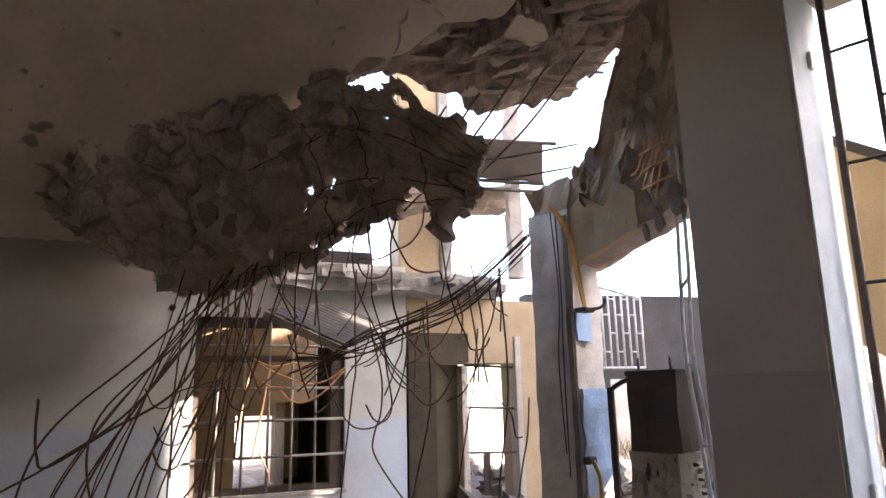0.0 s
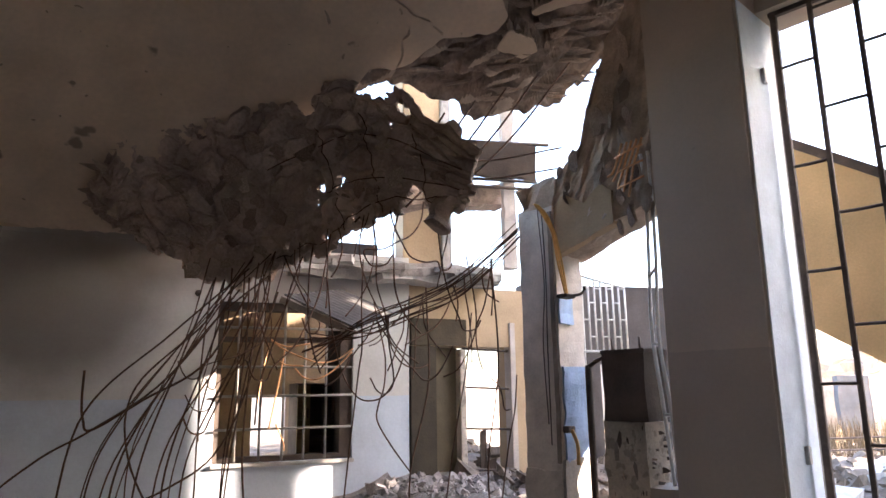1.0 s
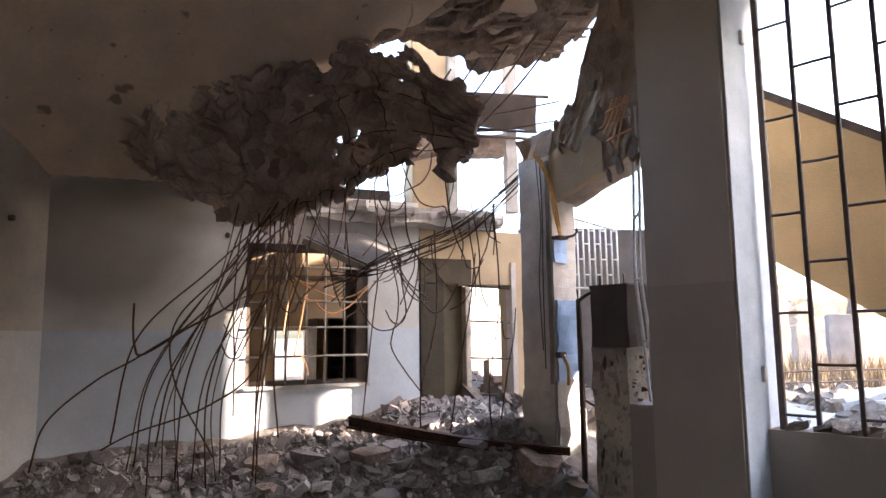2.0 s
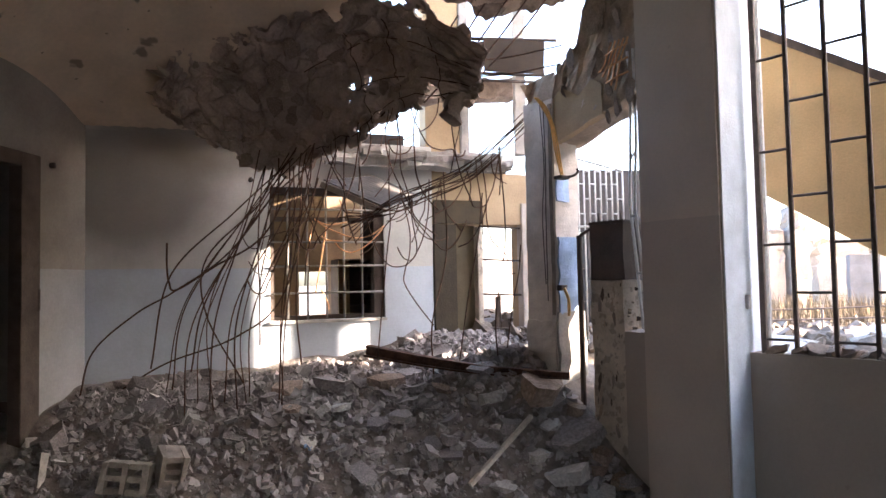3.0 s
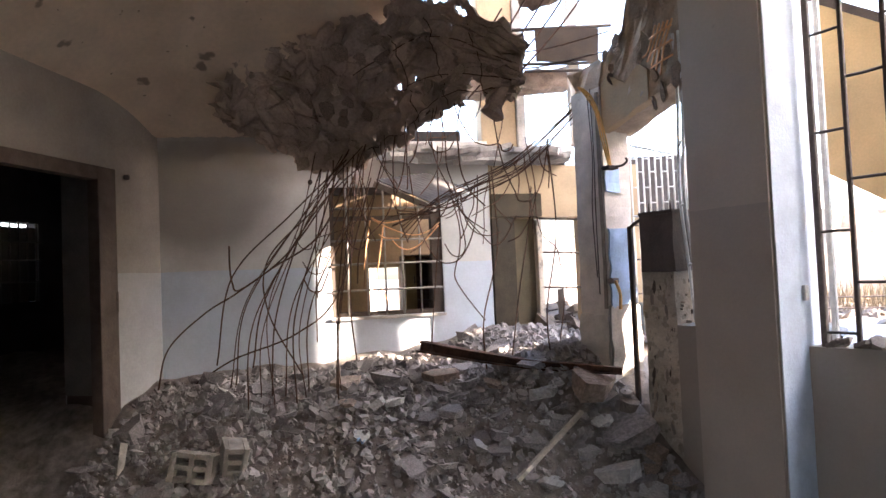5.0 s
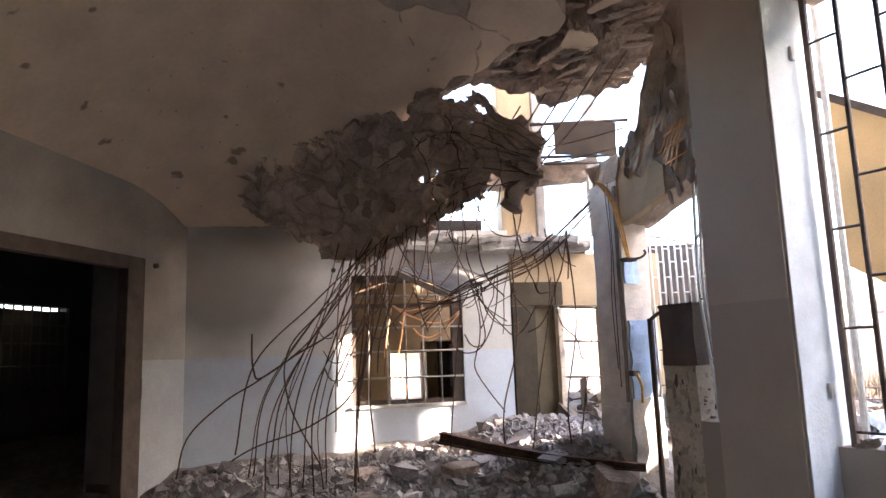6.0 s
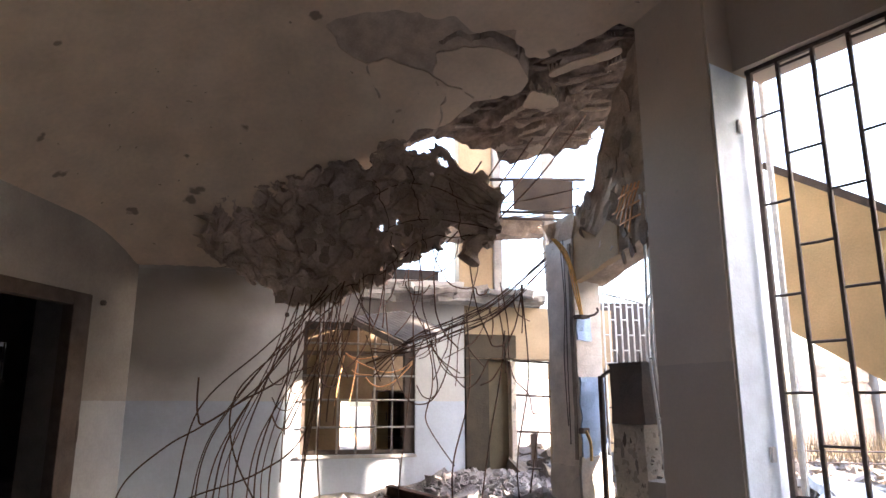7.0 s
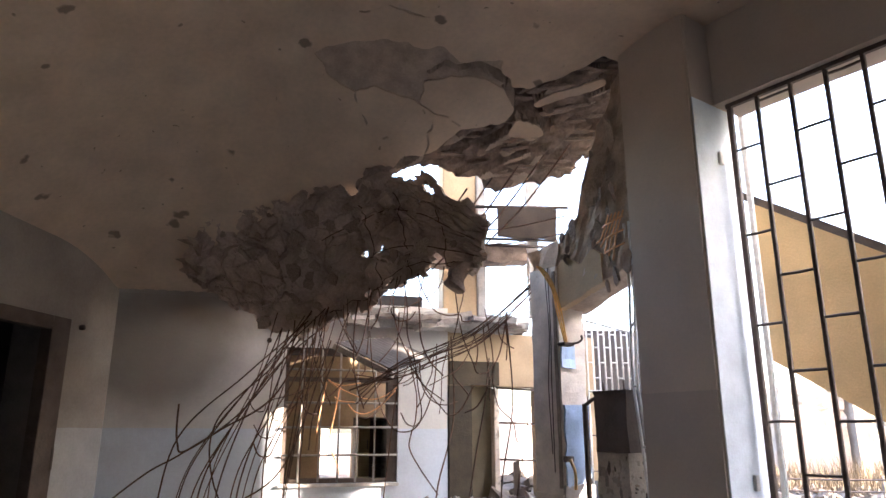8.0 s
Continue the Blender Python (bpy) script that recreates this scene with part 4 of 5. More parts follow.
# Added slab, out of view, to dim the skylight falling through the hole.
tagged(part("ceiling_upper", box((-3.4, -5.2, 6.45), (4.1, 7.6, 6.65)), M_CEIL_BARE), "unseen added slab that cuts skylight through the hole", "ceiling", kind="structure")

tin = thing("corrugated_sheet", "grey corrugated metal sheet fallen over the window", "metal sheet")
tv, tf = [], []
ca, cb, cc_, cd = Vector((2.275, 3.946, 1.89)), Vector((2.85, 4.04, 1.99)), Vector((3.15, 3.76, 1.80)), Vector((2.57, 3.45, 1.625))
NV2 = 60
tv, tf = [], []
for i in range(9):
    for j in range(NV2 + 1):
        f, g = i / 8, j / NV2
        tv.append((ca.lerp(cd, f)).lerp(cb.lerp(cc_, f), g) + Vector((0, 0, 0.005 * math.sin(g * 75))))
for i in range(8):
    for j in range(NV2):
        a = i * (NV2 + 1) + j
        tf.append((a, a + 1, a + NV2 + 2, a + NV2 + 1))
sh = part("sheet", (tv, tf), M_TIN, tin)
sh.modifiers.new("thickness", 'SOLIDIFY').thickness = 0.006
part("batten", box((0, -0.025, -0.06), ((cd - ca).length, 0.025, -0.012), Matrix.Translation(ca) @ (cd - ca).to_track_quat('X', 'Z').to_matrix().to_4x4()), M_STICK, tin, "pale timber batten in the sun")

# ---- the doorway into the dark room ----
door1 = thing("door_1", "dark wooden door frame in a deep doorway", "door", kind="structure")
part("post", box((-0.775, -0.01, -0.3), (-0.572, 0.09, 2.005), DOORWALL, 0.004), M_WOOD, door1)
part("head", box((-2.30, -0.01, 1.90), (-0.776, 0.09, 2.005), DOORWALL, 0.004), M_WOOD, door1)
# Thin dark panel added over the reveal in place of its shade.
part("lining", box((-0.582, 0.092, 0.202), (-0.5715, 0.495, 2.003), DOORWALL), M_REVEALSHADE, door1, "dark panel standing in for shade on the reveal")
part("kick_board", box((-0.582, 0.10, -0.2), (-0.573, 0.48, 0.20), DOORWALL), M_DARKBOX, door1)
part("latch_plate", box((-0.60, -0.016, 0.86), (-0.575, -0.011, 1.02), DOORWALL, 0.002), M_DARKBOX, door1)
holed_wall("wall_dark_room_back", DOORWALL @ Matrix.Translation((0, 2.35, 0)), (-4.1, 5.2), -0.9, 2.6, 0.15, [(0.13, 1.185, 0.945, 1.81)], M_DARKROOM, "back wall of the dark room, shade in its colour")
tagged(part("wall_dark_room_side", box((0.77, 0.285, -0.9), (0.93, 5.9, 2.6), FAR), M_DARKROOM), "side wall of the dark room, shade in its colour", "wall", kind="structure")
tagged(part("wall_dark_room_end", box((-4.3, 0.5, -0.9), (-4.1, 2.5, 2.6), DOORWALL), M_DARKROOM), "end wall of the dark room, shade in its colour", "wall", kind="structure")
tagged(part("ceiling_dark_room", box((-4.3, 0.3, 2.602), (5.2, 2.6, 2.75), DOORWALL), M_DARKROOM), "ceiling of the dark room, shade in its colour", "ceiling", kind="structure")
win3 = thing("window_3", "barred window mostly blocked by dark sheeting", "window", kind="structure")
for i in range(9):
    u = 0.17 + 0.12 * i
    part("bar", tube([DOORWALL @ Vector((u, 2.33, 0.945)), DOORWALL @ Vector((u, 2.33, 1.81))], 0.010), M_DARKBOX, win3)
for z in (1.16, 1.4, 1.6):
    part("cross_bar", tube([DOORWALL @ Vector((0.13, 2.33, z)), DOORWALL @ Vector((1.185, 2.33, z))], 0.010), M_DARKBOX, win3)
part("sheeting", rough_box((0.13, 2.40, 0.945), (1.185, 2.42, 1.765), DOORWALL, cut=0.1, amp=0.01, freq=4), M_BROWN, win3)
for p0, p1 in ((DOORWALL @ Vector((-0.445, 0.05, 1.958)), DOORWALL @ Vector((-0.445, -0.03, 1.958))), (along(2.07, 1.955, -0.05), along(2.07, 1.955, 0.03))):
    hole = thing("wall_pipe", "short dark pipe end sticking out of the plaster", "pipe", group="pipe ends in the wall")
    part("pipe_end", tube([p0, p1], 0.022, 10), M_DARKBOX, hole)

# ---- the torn slab hanging from the ceiling ----
TOP = [(1.10, 4.52, 2.58), (1.25, 4.16, 2.98), (1.62, 3.80, 2.98), (2.00, 3.48, 3.11), (2.36, 3.02, 3.19), (2.76, 2.42, 2.70)]
LOW = [(1.21, 4.58, 2.42), (1.43, 4.50, 2.28), (1.97, 4.22, 1.98), (2.24, 3.64, 2.12), (2.42, 3.10, 2.30), (2.70, 2.56, 2.33)]
TOP_C, LOW_C = curve_pts(TOP, 12), curve_pts(LOW, 12)


def hang(f, g):
    """A place on the hanging slab: f from its left end to its tip, g from the ceiling to its torn lower edge."""
    k = min(f * (len(TOP_C) - 1), len(TOP_C) - 1.001)
    i = int(k)
    a = TOP_C[i].lerp(TOP_C[i + 1], k - i)
    b = LOW_C[i].lerp(LOW_C[i + 1], k - i)
    p = a.lerp(b, g)
    p += Vector((0.30, 0.45, 0.35)) * (0.55 * math.sin(math.pi * f) * math.sin(math.pi * g)) * 0.35
    return p


def hang_out(f, g):
    e = 0.01
    n = (hang(f + e, g) - hang(f - e, g)).cross(hang(f, g + e) - hang(f, g - e)).normalized()
    return n if n.y < 0 else -n


torn_slab = thing("torn_slab", "hanging torn concrete slab of cracked lumps and bars", "concrete slab", kind="")
# the core sheet: flat plates between cracks, blown through in a few places
BLOWN = [(.36, .04, .012, .05), (.32, .12, .012, .035), (.64, .02, .022, .05), (.66, .62, .012, .02), (.71, .66, .014, .04), (.64, .70, .006, .02), (.66, .90, .007, .02),
         (.83, .26, .010, .022), (.86, .12, .013, .05), (.90, .92, .028, .17), (.79, .0, .032, .09), (.56, .88, .006, .02), (.74, .93, .008, .03)]


def slab_relief(f, g):
    """How far a place stands out from the slab's mean surface."""
    q = Vector((f * 2.5, g * 0.95, 0.0))
    q += 0.05 * noise.noise_vector(q * 5.0)
    r = 0.03 * noise.noise(q * 2.2)
    for size, step, tilt, groove in ((3.0, 0.050, 0.040, 0.045), (7.5, 0.014, 0.016, 0.022)):
        d, near = noise.voronoi(q * size)
        c = noise.cell_vector(near[0] * 37.0)
        off = q * size - near[0]
        r += step * (c.z - 0.5) + tilt * (off.x * (c.x - 0.5) + off.y * (c.y - 0.5)) - groove * (1 - smooth(0.0, 0.11, d[1] - d[0])) * smooth(-0.40, 0.25, noise.noise(q * 2.7 + Vector((size, 0, 7))))
    return r + 0.008 * noise.noise(q * 26.0)


def slab_open(f, g):
    q = 0.35 * noise.noise(Vector((f * 90, g * 35, 2.0)))
    return any(math.hypot((f - a) / (ra + 0.002), (g - b) / (rb + 0.006)) < 1 + q for a, b, ra, rb in BLOWN)


def slab_point(f, g, lift=0.0):
    ff = min(max(f + 0.012 * noise.noise(Vector((g * 14, 3, f * 20))), 0), 1)
    gg = g + (0.09 * noise.noise(Vector((f * 16, 9, 1))) + 0.06 * noise.noise(Vector((f * 45, 9, 1)))) * (abs(g - 0.5) * 2) ** 3
    gg -= (1 - g) ** 3 * 0.05 * (math.exp(-((f - .72) / .05) ** 2) + math.exp(-((f - .87) / .04) ** 2))
    return hang(ff, gg) + hang_out(ff, min(max(gg, 0.02), 0.98)) * (slab_relief(f, g) + lift)


NF, NG = 230, 96
cv = [slab_point(i / NF, j / NG) for i in range(NF + 1) for j in range(NG + 1)]
cf = []
for i in range(NF):
    for j in range(NG):
        if not slab_open((i + .5) / NF, (j + .5) / NG):
            a = i * (NG + 1) + j
            cf.append((a, a + 1, a + NG + 2, a + NG + 1))
core = part("slab_core", (cv, cf), M_UNDER, torn_slab)
core.modifiers.new("thickness", 'SOLIDIFY').thickness = 0.05
# scabs of ceiling paint still on it
for f0, g0, rf, rg in ((.28, .48, .035, .075), (.44, .42, .05, .10), (.54, .50, .025, .07), (.82, .42, .022, .08), (.935, .28, .045, .16), (.20, .30, .02, .05), (.74, .30, .028, .09)):
    pv, pf, ids = [], [], {}
    n = 15
    for i in range(-n, n):
        for j in range(-n, n):
            a, b = (i + .5) / n, (j + .5) / n
            if math.hypot(a, b) > 0.78 + 0.45 * noise.noise(Vector((a * 2.2 + f0 * 50, b * 2.2, 3))):
                continue
            quad = []
            for u, w in ((i, j), (i, j + 1), (i + 1, j + 1), (i + 1, j)):
                if (u, w) not in ids:
                    ids[u, w] = len(pv)
                    pv.append(slab_point(min(f0 + rf * u / n, 0.995), g0 + rg * w / n, 0.007))
                quad.append(ids[u, w])
            pf.append(tuple(quad))
    part("paint_scab", (pv, pf), M_SLABFACE, torn_slab, "pale scab of ceiling plaster")
# lumps still held on its underside
for i in range(64):
    f, g = rnd.uniform(0.30, 0.97), rnd.uniform(0.06, 0.97)
    if any(math.hypot((f - a) / (ra + 0.03), (g - b) / (rb + 0.07)) < 1 for a, b, ra, rb in BLOWN):
        continue
    n = hang_out(f, g)
    s = rnd.uniform(0.04, 0.10)
    turn = n.to_track_quat('Z', 'Y').to_matrix().to_4x4() @ Euler((rnd.uniform(-.35, .35), rnd.uniform(-.35, .35), rnd.uniform(0, 6.28))).to_matrix().to_4x4()
    o = part("lump", SLAB_SHARDS[i % 18], None, torn_slab)
    o.matrix_local = Matrix.Translation(slab_point(f, g) + n * rnd.uniform(-0.02, 0.01)) @ turn @ Matrix.Scale(s, 4)
# the loose piece dangling at the tip
part("dangling_piece", rough_box((-0.06, -0.04, -0.16), (0.07, 0.04, 0.08), Matrix.Translation(hang(0.965, 0.98)) @ Matrix.Rotation(0.5, 4, 'Y'), cut=0.03, amp=0.05, freq=7, seed=21), M_BROKEN, torn_slab)
# sharp splinters at the left end
for k in range(9):
    f, g = rnd.uniform(0.0, 0.12), rnd.uniform(0.0, 0.95)
    p0 = hang(f, g) + hang_out(max(f, .02), min(max(g, .02), .98)) * 0.03
    d = Vector((-0.8 + rnd.uniform(-.3, .3), rnd.uniform(-.3, .5), rnd.uniform(-.1, .6))).normalized()
    L2 = rnd.uniform(0.07, 0.2) if k > 2 else rnd.uniform(0.13, 0.18)
    side = d.cross(Vector((0, -1, 0.2))).normalized() * rnd.uniform(0.03, 0.07)
    n2 = d.cross(side).normalized() * 0.02
    vs = [p0 - side - n2, p0 + side - n2, p0 + side + n2, p0 - side + n2, p0 + d * L2 + side * 0.1, p0 + d * L2 - side * 0.1]
    part("splinter", (vs, [(0, 1, 2, 3), (0, 5, 4, 1), (3, 2, 4, 5), (1, 4, 2), (0, 3, 5)]), rnd.choice([M_BROKEN, M_SLABFACE]), torn_slab)
# bars woven through the slab and crossing the hole
for k in range(3):
    g = 0.40 + 0.25 * k
    pts = [slab_point(f, g + 0.05 * math.sin(f * 7 + 2 * k), 0.003) for f in [0.52 + 0.15 * (k == 1) + (0.46 - 0.15 * (k == 1)) * i / 26 for i in range(27)]]
    part("long_bar", tube(pts, 0.0042, 5), M_REBAR, torn_slab, "rusty reinforcing bar")
for k in range(3):
    f = 0.66 + 0.11 * k
    pts = [slab_point(min(f + 0.06 * g, .99), 0.2 + 0.8 * g, 0.003) for g in [i / 20 for i in range(21)]]
    part("cross_bar", tube(pts, 0.004, 5), M_REBAR, torn_slab, "rusty reinforcing bar")

# lumps left on the broken cover round the hole
ledge = thing("spalled_ledge", "layered broken concrete ledges along the hole edge", "concrete")
count = 0
while count < 60:
    x, y = rnd.uniform(2.25, 3.95), rnd.uniform(1.6, 3.3)
    if not inside((x, y), SPALL) or inside((x, y), HOLE):
        continue
    count += 1
    if not spalled(x, y):
        continue
    s = rnd.uniform(0.04, 0.11)
    m = Matrix.Translation((x, y, core_z(x, y) + 0.004)) @ Euler((rnd.uniform(-.15, .15), rnd.uniform(-.12, .12), -0.95 + rnd.uniform(-.35, .35))).to_matrix().to_4x4()
    o = part("plate", SLAB_SHARDS[(count % 6) * 3], None, ledge)
    o.matrix_local = m @ Matrix.Diagonal((s * 2.2, s * 0.6, s * 0.35, 1))

# ---- bars across the hole ----
lattice = thing("bare_reinforcement", "rusty bars still stretched across the hole", "reinforcement")
for k in range(5):
    t = k / 4
    a = Vector((2.35 + 0.50 * t, 3.05 - 0.45 * t + 0.15, 2.30 + 0.20 * t))
    b = Vector((2.95 + 0.50 * t, 2.95 - 0.75 * t, 3.16 + 0.28 * t))
    mid = a.lerp(b, 0.5) + Vector((0.02, 0, -0.04))
    part("bar", tube(curve_pts([a, mid, b], 5), 0.0075, 5), M_REBAR, lattice)
for k in range(2):
    t = k / 2
    a = Vector((2.62 + 0.05 * t, 2.95, 2.62 + 0.12 * k))
    b = Vector((3.45, 2.35 - 0.05 * k, 2.70 + 0.14 * k))
    part("bar", tube(curve_pts([a, a.lerp(b, .5) + Vector((0, 0, -0.05)), b], 5), 0.006, 5), M_REBAR, lattice)

# ---- sagging bundle from the torn slab to the broken column ----
bundle = thing("sagging_bar_bundle", "drooping bundle of rusty reinforcing bars", "reinforcement")
for k in range(10):
    w = lambda s: Vector([rnd.uniform(-s, s) for _ in range(3)])
    a = cd + Vector((-0.28, 0.22, -0.02 - 0.03 * k)) + w(0.08)
    p1 = Vector((2.53, 3.38, 1.58 + 0.011 * k)) + w(0.03)
    p2 = Vector((2.78, 3.15, 1.71 + 0.011 * k)) + w(0.03)
    p3 = Vector((3.05, 2.92, 1.86 + 0.012 * k)) + w(0.03)
    p4 = Vector((3.40, 2.66, 2.24 + 0.014 * k)) + w(0.03)
    part("bar", tube(curve_pts([a, p1, p2, p3, p4], 7), 0.0047, 5), M_REBAR, bundle)

# ---- bars sweeping down to the floor ----
fan = thing("dangling_bars", "fan of bent rusty bars hanging to the rubble", "reinforcement")
for k in range(17):
    f = rnd.uniform(0.34, 0.52)
    a = hang(f, rnd.uniform(0.86, 1.02)) + Vector((0, -0.04, 0))
    ex = 0.92 + 1.0 * (k + rnd.random()) / 17
    ey = 4.12 - 0.45 * (ex - 1.05) / 0.8 + rnd.uniform(-.12, .12)
    ez = heap_z(ex, ey) + rnd.uniform(-0.02, 0.45) * (1 if rnd.random() < 0.5 else 0.1)
    e = Vector((ex, ey, ez))
    bow = (1.98 - ex) * 0.36
    mid = a.lerp(e, 0.38) + Vector((-bow * 0.2 + rnd.uniform(-.05, .05), -0.05, bow * 0.3 + rnd.uniform(0.0, 0.15)))
    m2 = a.lerp(e, 0.74) + Vector((-bow * 0.5 + rnd.uniform(-.06, .04), -0.03, bow * 0.4 + rnd.uniform(-0.02, 0.12)))
    part("bar", tube(curve_pts([a, mid, m2, e], 9), rnd.choice([0.0045, 0.0055, 0.0065]), 5), M_REBAR, fan)
# the long hooked bar and the two that reach furthest along the wall
part("bar", tube(curve_pts([(1.078, 4.241, 1.352), (1.082, 4.255, 1.18), (1.10, 4.259, 1.05), (1.15, 4.243, 0.992), (1.385, 4.079, 1.167), (1.70, 3.90, 1.40), (2.05, 4.05, 1.90)], 8), 0.008, 5), M_REBAR, fan)
part("bar", tube(curve_pts([(0.616, 4.86, 0.16), (0.695, 4.79, 0.52), (0.959, 4.60, 0.81), (1.20, 4.43, 0.98), (1.55, 4.15, 1.30), (2.0, 4.08, 1.92)], 8), 0.007, 5), M_REBAR, fan)
part("bar", tube(curve_pts([(0.90, 4.72, 0.22), (1.15, 4.45, 0.42), (1.55, 4.05, 0.62), (1.85, 3.85, 0.95), (2.2, 3.9, 1.9)], 8), 0.007, 5), M_REBAR, fan)
part("bar", tube(curve_pts([(1.95, 4.22, 2.0), (1.86, 4.3, 1.70), (1.45, 4.4, 1.25), (1.40, 4.3, 0.8), (1.62, 4.1, 0.25)], 8), 0.007, 5), M_REBAR, fan)
part("bar", tube(curve_pts([(1.90, 4.26, 2.02), (1.87, 4.28, 1.8), (1.80, 4.2, 1.35), (1.72, 4.0, 0.9)], 8), 0.006, 5), M_REBAR, fan)

curls = thing("curled_bars", "curled rusty bars hanging from the slab edge", "reinforcement")
for k in range(22):
    f = rnd.uniform(0.46, 0.97)
    a = hang(f, rnd.uniform(0.9, 1.0)) + Vector((0, -0.03, 0))
    L = rnd.uniform(0.30, 1.25) * (1.0 if f < 0.85 else 0.8)
    pts, p, lean = [a], a.copy(), rnd.uniform(-0.35, 0.45)
    curl = rnd.uniform(-0.9, 0.9)
    for q in range(5):
        p = p + Vector((math.sin(lean), rnd.uniform(-.12, .12), -math.cos(lean))) * (L / 5)
        lean += curl * 0.35 + rnd.uniform(-.30, .30)
        pts.append(p)
    if rnd.random() < 0.35:
        d = rnd.choice([-1, 1])
        h = rnd.uniform(0.04, 0.10)
        pts += [p + Vector((0.5 * h * d, 0, -0.9 * h)), p + Vector((1.5 * h * d, -0.02, -0.8 * h)), p + Vector((2.1 * h * d, -0.02, rnd.uniform(-0.2, 0.6) * h))]
    part("bar", tube(curve_pts(pts, 6), rnd.choice([0.004, 0.005, 0.006]), 5), M_REBAR, curls)
for k in range(11):
    p = cd.lerp(Vector((3.36, 2.68, 2.20)), rnd.uniform(0.05, 0.8)) + Vector((0, -0.03, 0))
    L, lean, curl = rnd.uniform(0.3, 0.75), rnd.uniform(-0.6, 0.4), rnd.uniform(-1.2, 1.2)
    pts = [p]
    for q in range(5):
        p = p + Vector((math.sin(lean), rnd.uniform(-.1, .1), -math.cos(lean))) * (L / 5)
        lean += curl * 0.35 + rnd.uniform(-.25, .25)
        pts.append(p)
    part("bar", tube(curve_pts(pts, 6), rnd.choice([0.004, 0.005]), 5), M_REBAR, curls)
for k in (1, 3):
    a = Vector((2.72 + 0.16 * k, 3.25 - 0.16 * k, 1.80 + 0.10 * k))
    e = Vector((2.62 + 0.17 * k, 3.35 - 0.2 * k, 0.28))
    part("bar", tube(curve_pts([a, a.lerp(e, .4) + Vector((0.10, 0.03, 0)), a.lerp(e, .75) + Vector((-0.04, 0, 0)), e], 8), 0.006, 5), M_REBAR, curls)

for c in ([(2.55, 3.37, 2.10), (2.54, 3.37, 1.79), (2.54, 3.36, 1.5), (2.53, 3.38, 1.34), (2.49, 3.40, 0.94), (2.45, 3.44, 0.40)],
          [(2.36, 3.52, 1.95), (2.39, 3.50, 1.62), (2.44, 3.45, 1.34), (2.51, 3.39, 1.18), (2.58, 3.33, 1.14), (2.66, 3.26, 1.18), (2.73, 3.20, 1.34), (2.77, 3.16, 1.56), (2.78, 3.15, 1.84)],
          [(2.60, 3.31, 1.80), (2.62, 3.29, 1.66), (2.66, 3.26, 1.43), (2.65, 3.26, 1.23), (2.63, 3.29, 1.12), (2.62, 3.29, 1.01), (2.69, 3.23, 0.85), (2.79, 3.14, 0.67)],
          [(2.61, 3.30, 1.68), (2.70, 3.22, 1.50), (2.80, 3.13, 1.34), (2.86, 3.08, 1.27), (2.93, 3.02, 1.32), (3.00, 2.95, 1.50)],
          [(3.08, 2.89, 2.12), (3.12, 2.85, 1.76), (3.11, 2.86, 1.56), (3.03, 2.93, 1.35), (2.95, 3.0, 1.29)],
          [(3.22, 2.77, 2.10), (3.17, 2.81, 1.78), (3.12, 2.85, 1.6), (3.15, 2.83, 1.35), (3.23, 2.75, 1.22), (3.25, 2.73, 1.08), (3.29, 2.71, 1.07)],
          [(3.10, 2.87, 1.72), (3.07, 2.90, 1.35), (3.0, 2.95, 0.9), (2.94, 3.01, 0.36)], [(3.33, 2.68, 1.30), (3.31, 2.69, 1.07), (3.27, 2.72, 0.84), (3.21, 2.77, 0.34)],
          [(3.00, 2.95, 1.92), (3.03, 2.93, 1.80), (3.02, 2.94, 1.66)], [(3.20, 2.78, 2.0), (3.21, 2.77, 1.86), (3.205, 2.78, 1.70)]):
    part("bar", tube(curve_pts(c, 8), 0.0052, 5), M_REBAR, curls)

copper = thing("copper_wire_loops", "loops of bare copper wire, sunlight in the colour", "wire")
for c in ([(2.19, 3.90, 1.56), (2.25, 3.87, 1.525), (2.315, 3.84, 1.512), (2.432, 3.77, 1.535)],
          [(2.20, 3.90, 1.55), (2.30, 3.85, 1.48), (2.48, 3.75, 1.402), (2.60, 3.68, 1.42), (2.70, 3.62, 1.50)],
          [(2.25, 3.89, 1.42), (2.29, 3.86, 1.385), (2.40, 3.80, 1.375)],
          [(2.35, 3.83, 1.36), (2.40, 3.80, 1.30), (2.48, 3.765, 1.281), (2.58, 3.70, 1.34), (2.69, 3.62, 1.475)],
          [(2.18, 3.90, 1.54), (2.14, 3.92, 1.30), (2.12, 3.93, 1.12)], [(2.29, 3.87, 1.50), (2.25, 3.88, 1.25), (2.20, 3.9, 0.95)],
          [(2.24, 3.88, 0.98), (2.29, 3.86, 0.86), (2.30, 3.86, 0.80)]):
    part("strand", tube(curve_pts([Vector((-0.413, -1.382, 1.067)).lerp(Vector(q), 1.085) for q in c], 8), 0.0065, 6), M_COPPER, copper)

# ---- rubble ----
def heap_spot():
    while True:
        x, y = rnd.uniform(-1.2, 4.3), rnd.uniform(0.6, 5.2)
        s = 0.59 * (x + 0.45) + 0.81 * (y + 1.43)
        if wall_dist(x, y) > 0.12 and s > 3.6 and 0.676 * (x - CORNER.x) + 0.737 * (CORNER.y - y) > 0.1 and not (x > 3.40 and y < 2.75) and not (x > 3.2 and y < 1.62):
            return x, y, s


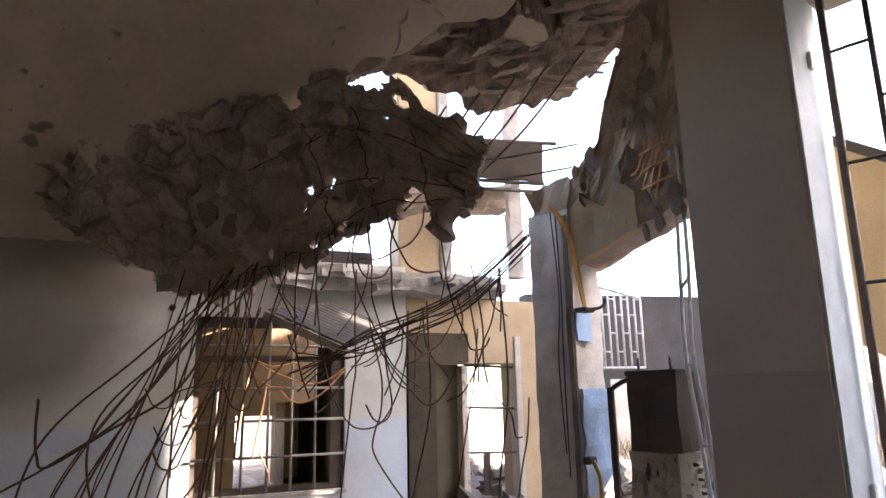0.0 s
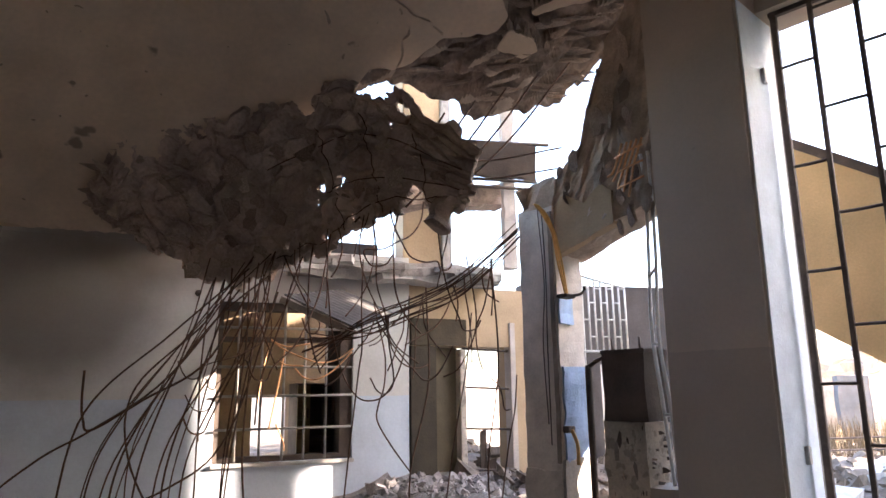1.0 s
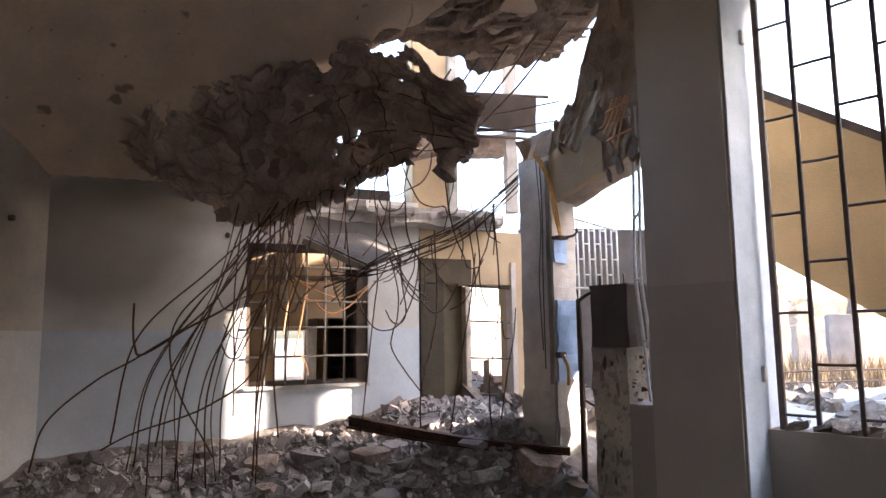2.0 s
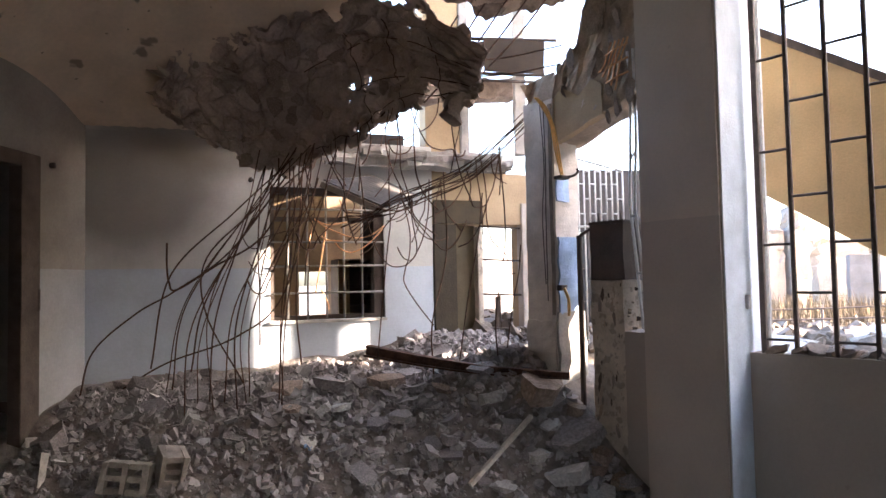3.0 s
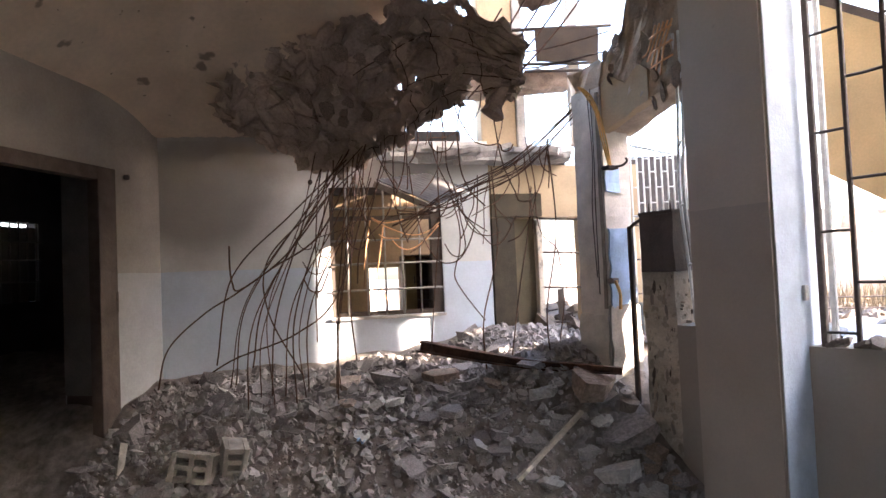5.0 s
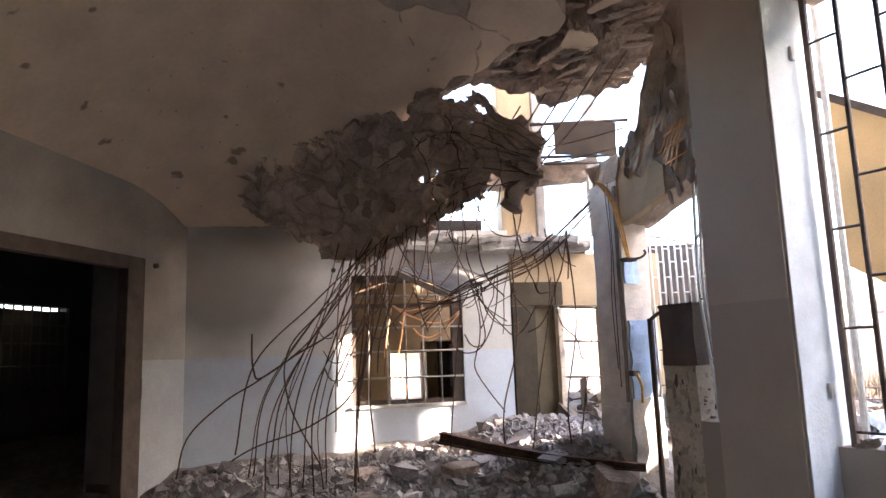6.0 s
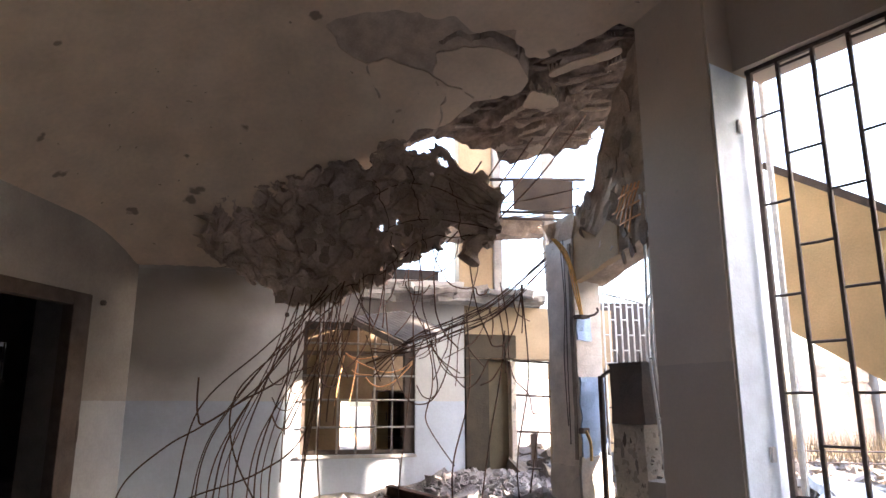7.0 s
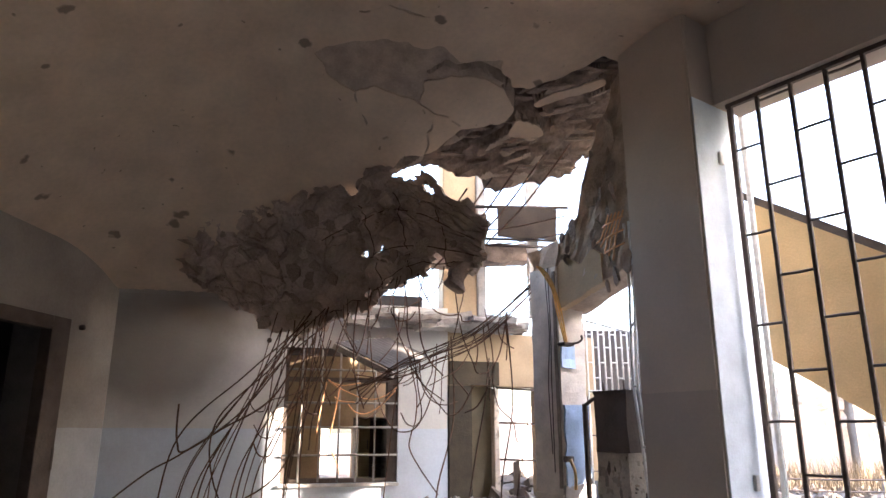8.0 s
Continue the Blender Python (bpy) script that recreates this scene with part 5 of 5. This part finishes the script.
girder = thing("rusty_girder", "rusted bent steel girder lying on the rubble", "girder")
ga = curve_pts([(2.43, 3.56, 0.47), (2.71, 3.145, 0.39), (2.96, 2.75, 0.335), (3.15, 2.45, 0.315), (3.31, 2.20, 0.30)], 8)
gv2, gf2 = [], []
for i, p in enumerate(ga):
    d = (ga[min(i + 1, len(ga) - 1)] - ga[max(i - 1, 0)]).normalized()
    side = d.cross(Vector((0, 0, 1))).normalized()
    up = side.cross(d)
    k = 1.0 - 0.45 * i / (len(ga) - 1)
    for a, b in ((-0.05, -0.045), (0.05, -0.045), (0.05, -0.03), (0.012, -0.03), (0.012, 0.03), (0.05, 0.03), (0.05, 0.045), (-0.05, 0.045), (-0.05, 0.03), (-0.012, 0.03), (-0.012, -0.03), (-0.05, -0.03)):
        gv2.append(p + side * a * k + up * b * k)
for i in range(len(ga) - 1):
    for k in range(12):
        j = (k + 1) % 12
        gf2.append((i * 12 + k, i * 12 + j, i * 12 + 12 + j, i * 12 + 12 + k))
gf2 += [tuple(range(11, -1, -1)), tuple(range(len(gv2) - 12, len(gv2)))]
part("section", (gv2, gf2), M_RUSTPIPE, girder)
pole = thing("timber_stick", "pale straight timber stick lying on rubble", "stick")
STICK_A, STICK_B = Vector((2.432, 2.353, -0.348)), Vector((2.987, 2.294, 0.04))
part("stick", box((-0.016, -0.016, 0), (0.016, 0.016, (STICK_B - STICK_A).length), Matrix.Translation(STICK_A) @ (STICK_B - STICK_A).to_track_quat('Z', 'Y').to_matrix().to_4x4(), 0.003), M_STICK, pole)


def hollow_block(x, y, z, rz, rx, half=False):
    b = thing("hollow_block", "broken hollow concrete block lying in the debris", "block", group="hollow blocks")
    w, d, h, t = (0.17 if half else 0.30), 0.20, 0.20, 0.035
    m = Matrix.Translation((x, y, z)) @ Euler((radians(rx), radians(8), radians(rz))).to_matrix().to_4x4()
    nx = 1 if half else 2
    xs = [-w / 2 + i * (w - t) / nx for i in range(nx + 1)]
    for xx in xs:
        part("web", box((xx, -d / 2, -h / 2), (xx + t, d / 2, h / 2), m, jitter=0.009), M_BLOCK, b)
    for zz in (-h / 2, -t / 2, h / 2 - t):
        for i in range(nx):
            part("shell", box((xs[i] + t + 0.001, -d / 2 + 0.004, zz), (xs[i + 1] - 0.001, d / 2 - 0.004, zz + t), m, jitter=0.002), M_BLOCK, b)


hollow_block(0.67, 3.78, heap_z(0.67, 3.78) + 0.09, -32, -10)
hollow_block(0.91, 3.66, heap_z(0.91, 3.66) + 0.09, -10, 14, True)
for k, (x, y, s, rz, tl) in enumerate(((3.18, 2.36, 0.28, 20, 16), (3.22, 2.08, 0.26, -40, 25), (3.0, 2.0, 0.20, 60, -12), (2.55, 3.45, 0.20, 10, 8), (2.2, 3.75, 0.19, 70, 6), (2.85, 2.55, 0.16, 35, -14), (1.9, 3.9, 0.17, 15, 5), (2.35, 3.0, 0.13, 25, 10), (2.05, 3.35, 0.12, 80, -8), (2.7, 2.95, 0.11, 50, 12), (2.45, 2.55, 0.14, -20, 6), (2.15, 2.75, 0.10, 10, -10), (1.75, 3.55, 0.10, 40, 9), (2.95, 2.75, 0.14, 5, 14), (2.6, 2.2, 0.12, 70, 5), (3.05, 3.2, 0.13, 30, 9), (2.8, 3.5, 0.12, -15, 7))):
    blk = thing("concrete_slab_piece", "large broken piece of concrete slab in the rubble", "concrete slab", group="large slab pieces")
    m = Matrix.Translation((x, y, heap_z(x, y) + 0.05)) @ Euler((radians(tl), radians(-tl * 0.7), radians(rz))).to_matrix().to_4x4()
    part("piece", shard(400 + k, 0.45 if k < 7 else 0.3), (M_BROKEN, M_RUBBLE, M_PALE)[k % 3], blk).matrix_local = m @ Matrix.Scale(s, 4)
for k, (x, y, s, rz, tl) in enumerate(((3.30, 1.92, 0.13, 20, 14), (3.36, 2.06, 0.09, 70, -18), (3.28, 1.76, 0.10, -30, 10), (3.37, 1.70, 0.07, 40, 20), (3.20, 1.88, 0.08, 10, -8), (3.34, 2.18, 0.10, 55, 12))):
    blk = thing("concrete_slab_piece", "brown broken lump fallen at the foot of the pier", "concrete slab", group="large slab pieces")
    m = Matrix.Translation((x, y, heap_z(x, y) + 0.03)) @ Euler((radians(tl), radians(-tl), radians(rz))).to_matrix().to_4x4()
    part("piece", shard(440 + k, 0.7), (M_BROKEN, M_CRUMB)[k % 2], blk).matrix_local = m @ Matrix.Scale(s, 4)
stick2 = thing("splintered_board", "splintered tan board standing in the debris", "board")
part("board", box((-0.03, -0.008, 0), (0.03, 0.008, 0.26), pose(0.21, 4.15, heap_z(0.21, 4.15) - 0.03, -12, 24, 30), jitter=0.01), M_STICK, stick2)

heap = thing("rubble_heap", "heap of broken grey concrete lumps and dust", "rubble")
for i in range(300):
    x, y, s = heap_spot()
    if s < 4.9 and rnd.random() < 0.7:
        x, y, s = heap_spot()
    size = (0.45 if s < 4.7 and x < 1.6 else 1.0) * rnd.choice([0.045, 0.05, 0.06, 0.075, 0.09, 0.11, 0.14])
    o = part("lump", SHARDS[i % 16], None, heap)
    if not SHARDS[i % 16].materials:
        SHARDS[i % 16].materials.append(M_RUBBLE if i % 5 else M_PALE)
    o.matrix_local = lay(x, y, size)
small = []
for i in range(9000):
    x, y, s = heap_spot()
    near = s < 4.75 and x < 2.6
    if near and rnd.random() < 0.55:
        continue
    small.append((i, lay(x, y, rnd.choice([0.012, 0.016, 0.02, 0.025, 0.03, 0.04, 0.055]) * (0.55 if near else 1.0), 1.2 if not near else 0.6, 0.15 if not near else -0.1)))
fine = joined("fine_rubble", [shard(200 + i, 0.7) for i in range(10)], small, M_RUBBLE)
tagged(fine, "small broken concrete and gravel over the floor", "rubble", kind="stuff")
grit = []
for i in range(11000):
    x, y = rnd.uniform(-1.0, 3.3), rnd.uniform(0.4, 4.6)
    d = 0.59 * (x + 0.45) + 0.81 * (y + 1.43)
    if d < 3.0 or 0.676 * (x - CORNER.x) + 0.737 * (CORNER.y - y) < 0.05 or wall_dist(x, y) < 0.1:
        continue
    grit.append((i, lay(x, y, rnd.choice([0.006, 0.008, 0.010, 0.013, 0.017, 0.022]), 1.2, 0.1)))
gravel = joined("fine_gravel", [shard(260 + i, 0.8) for i in range(8)], grit, M_GRIT)
tagged(gravel, "fine gravel and crumbs of mortar strewn on the floor", "gravel", kind="stuff")
foil = thing("plastic_scrap", "crumpled pale plastic scrap among the debris", "scrap")
part("sheet", rough_box((-0.04, -0.025, 0), (0.04, 0.025, 0.006), pose(1.71, 3.23, heap_z(1.71, 3.23) + 0.04, 10, 20, 30), cut=0.012, amp=0.03, freq=30), M_BLUE, foil)
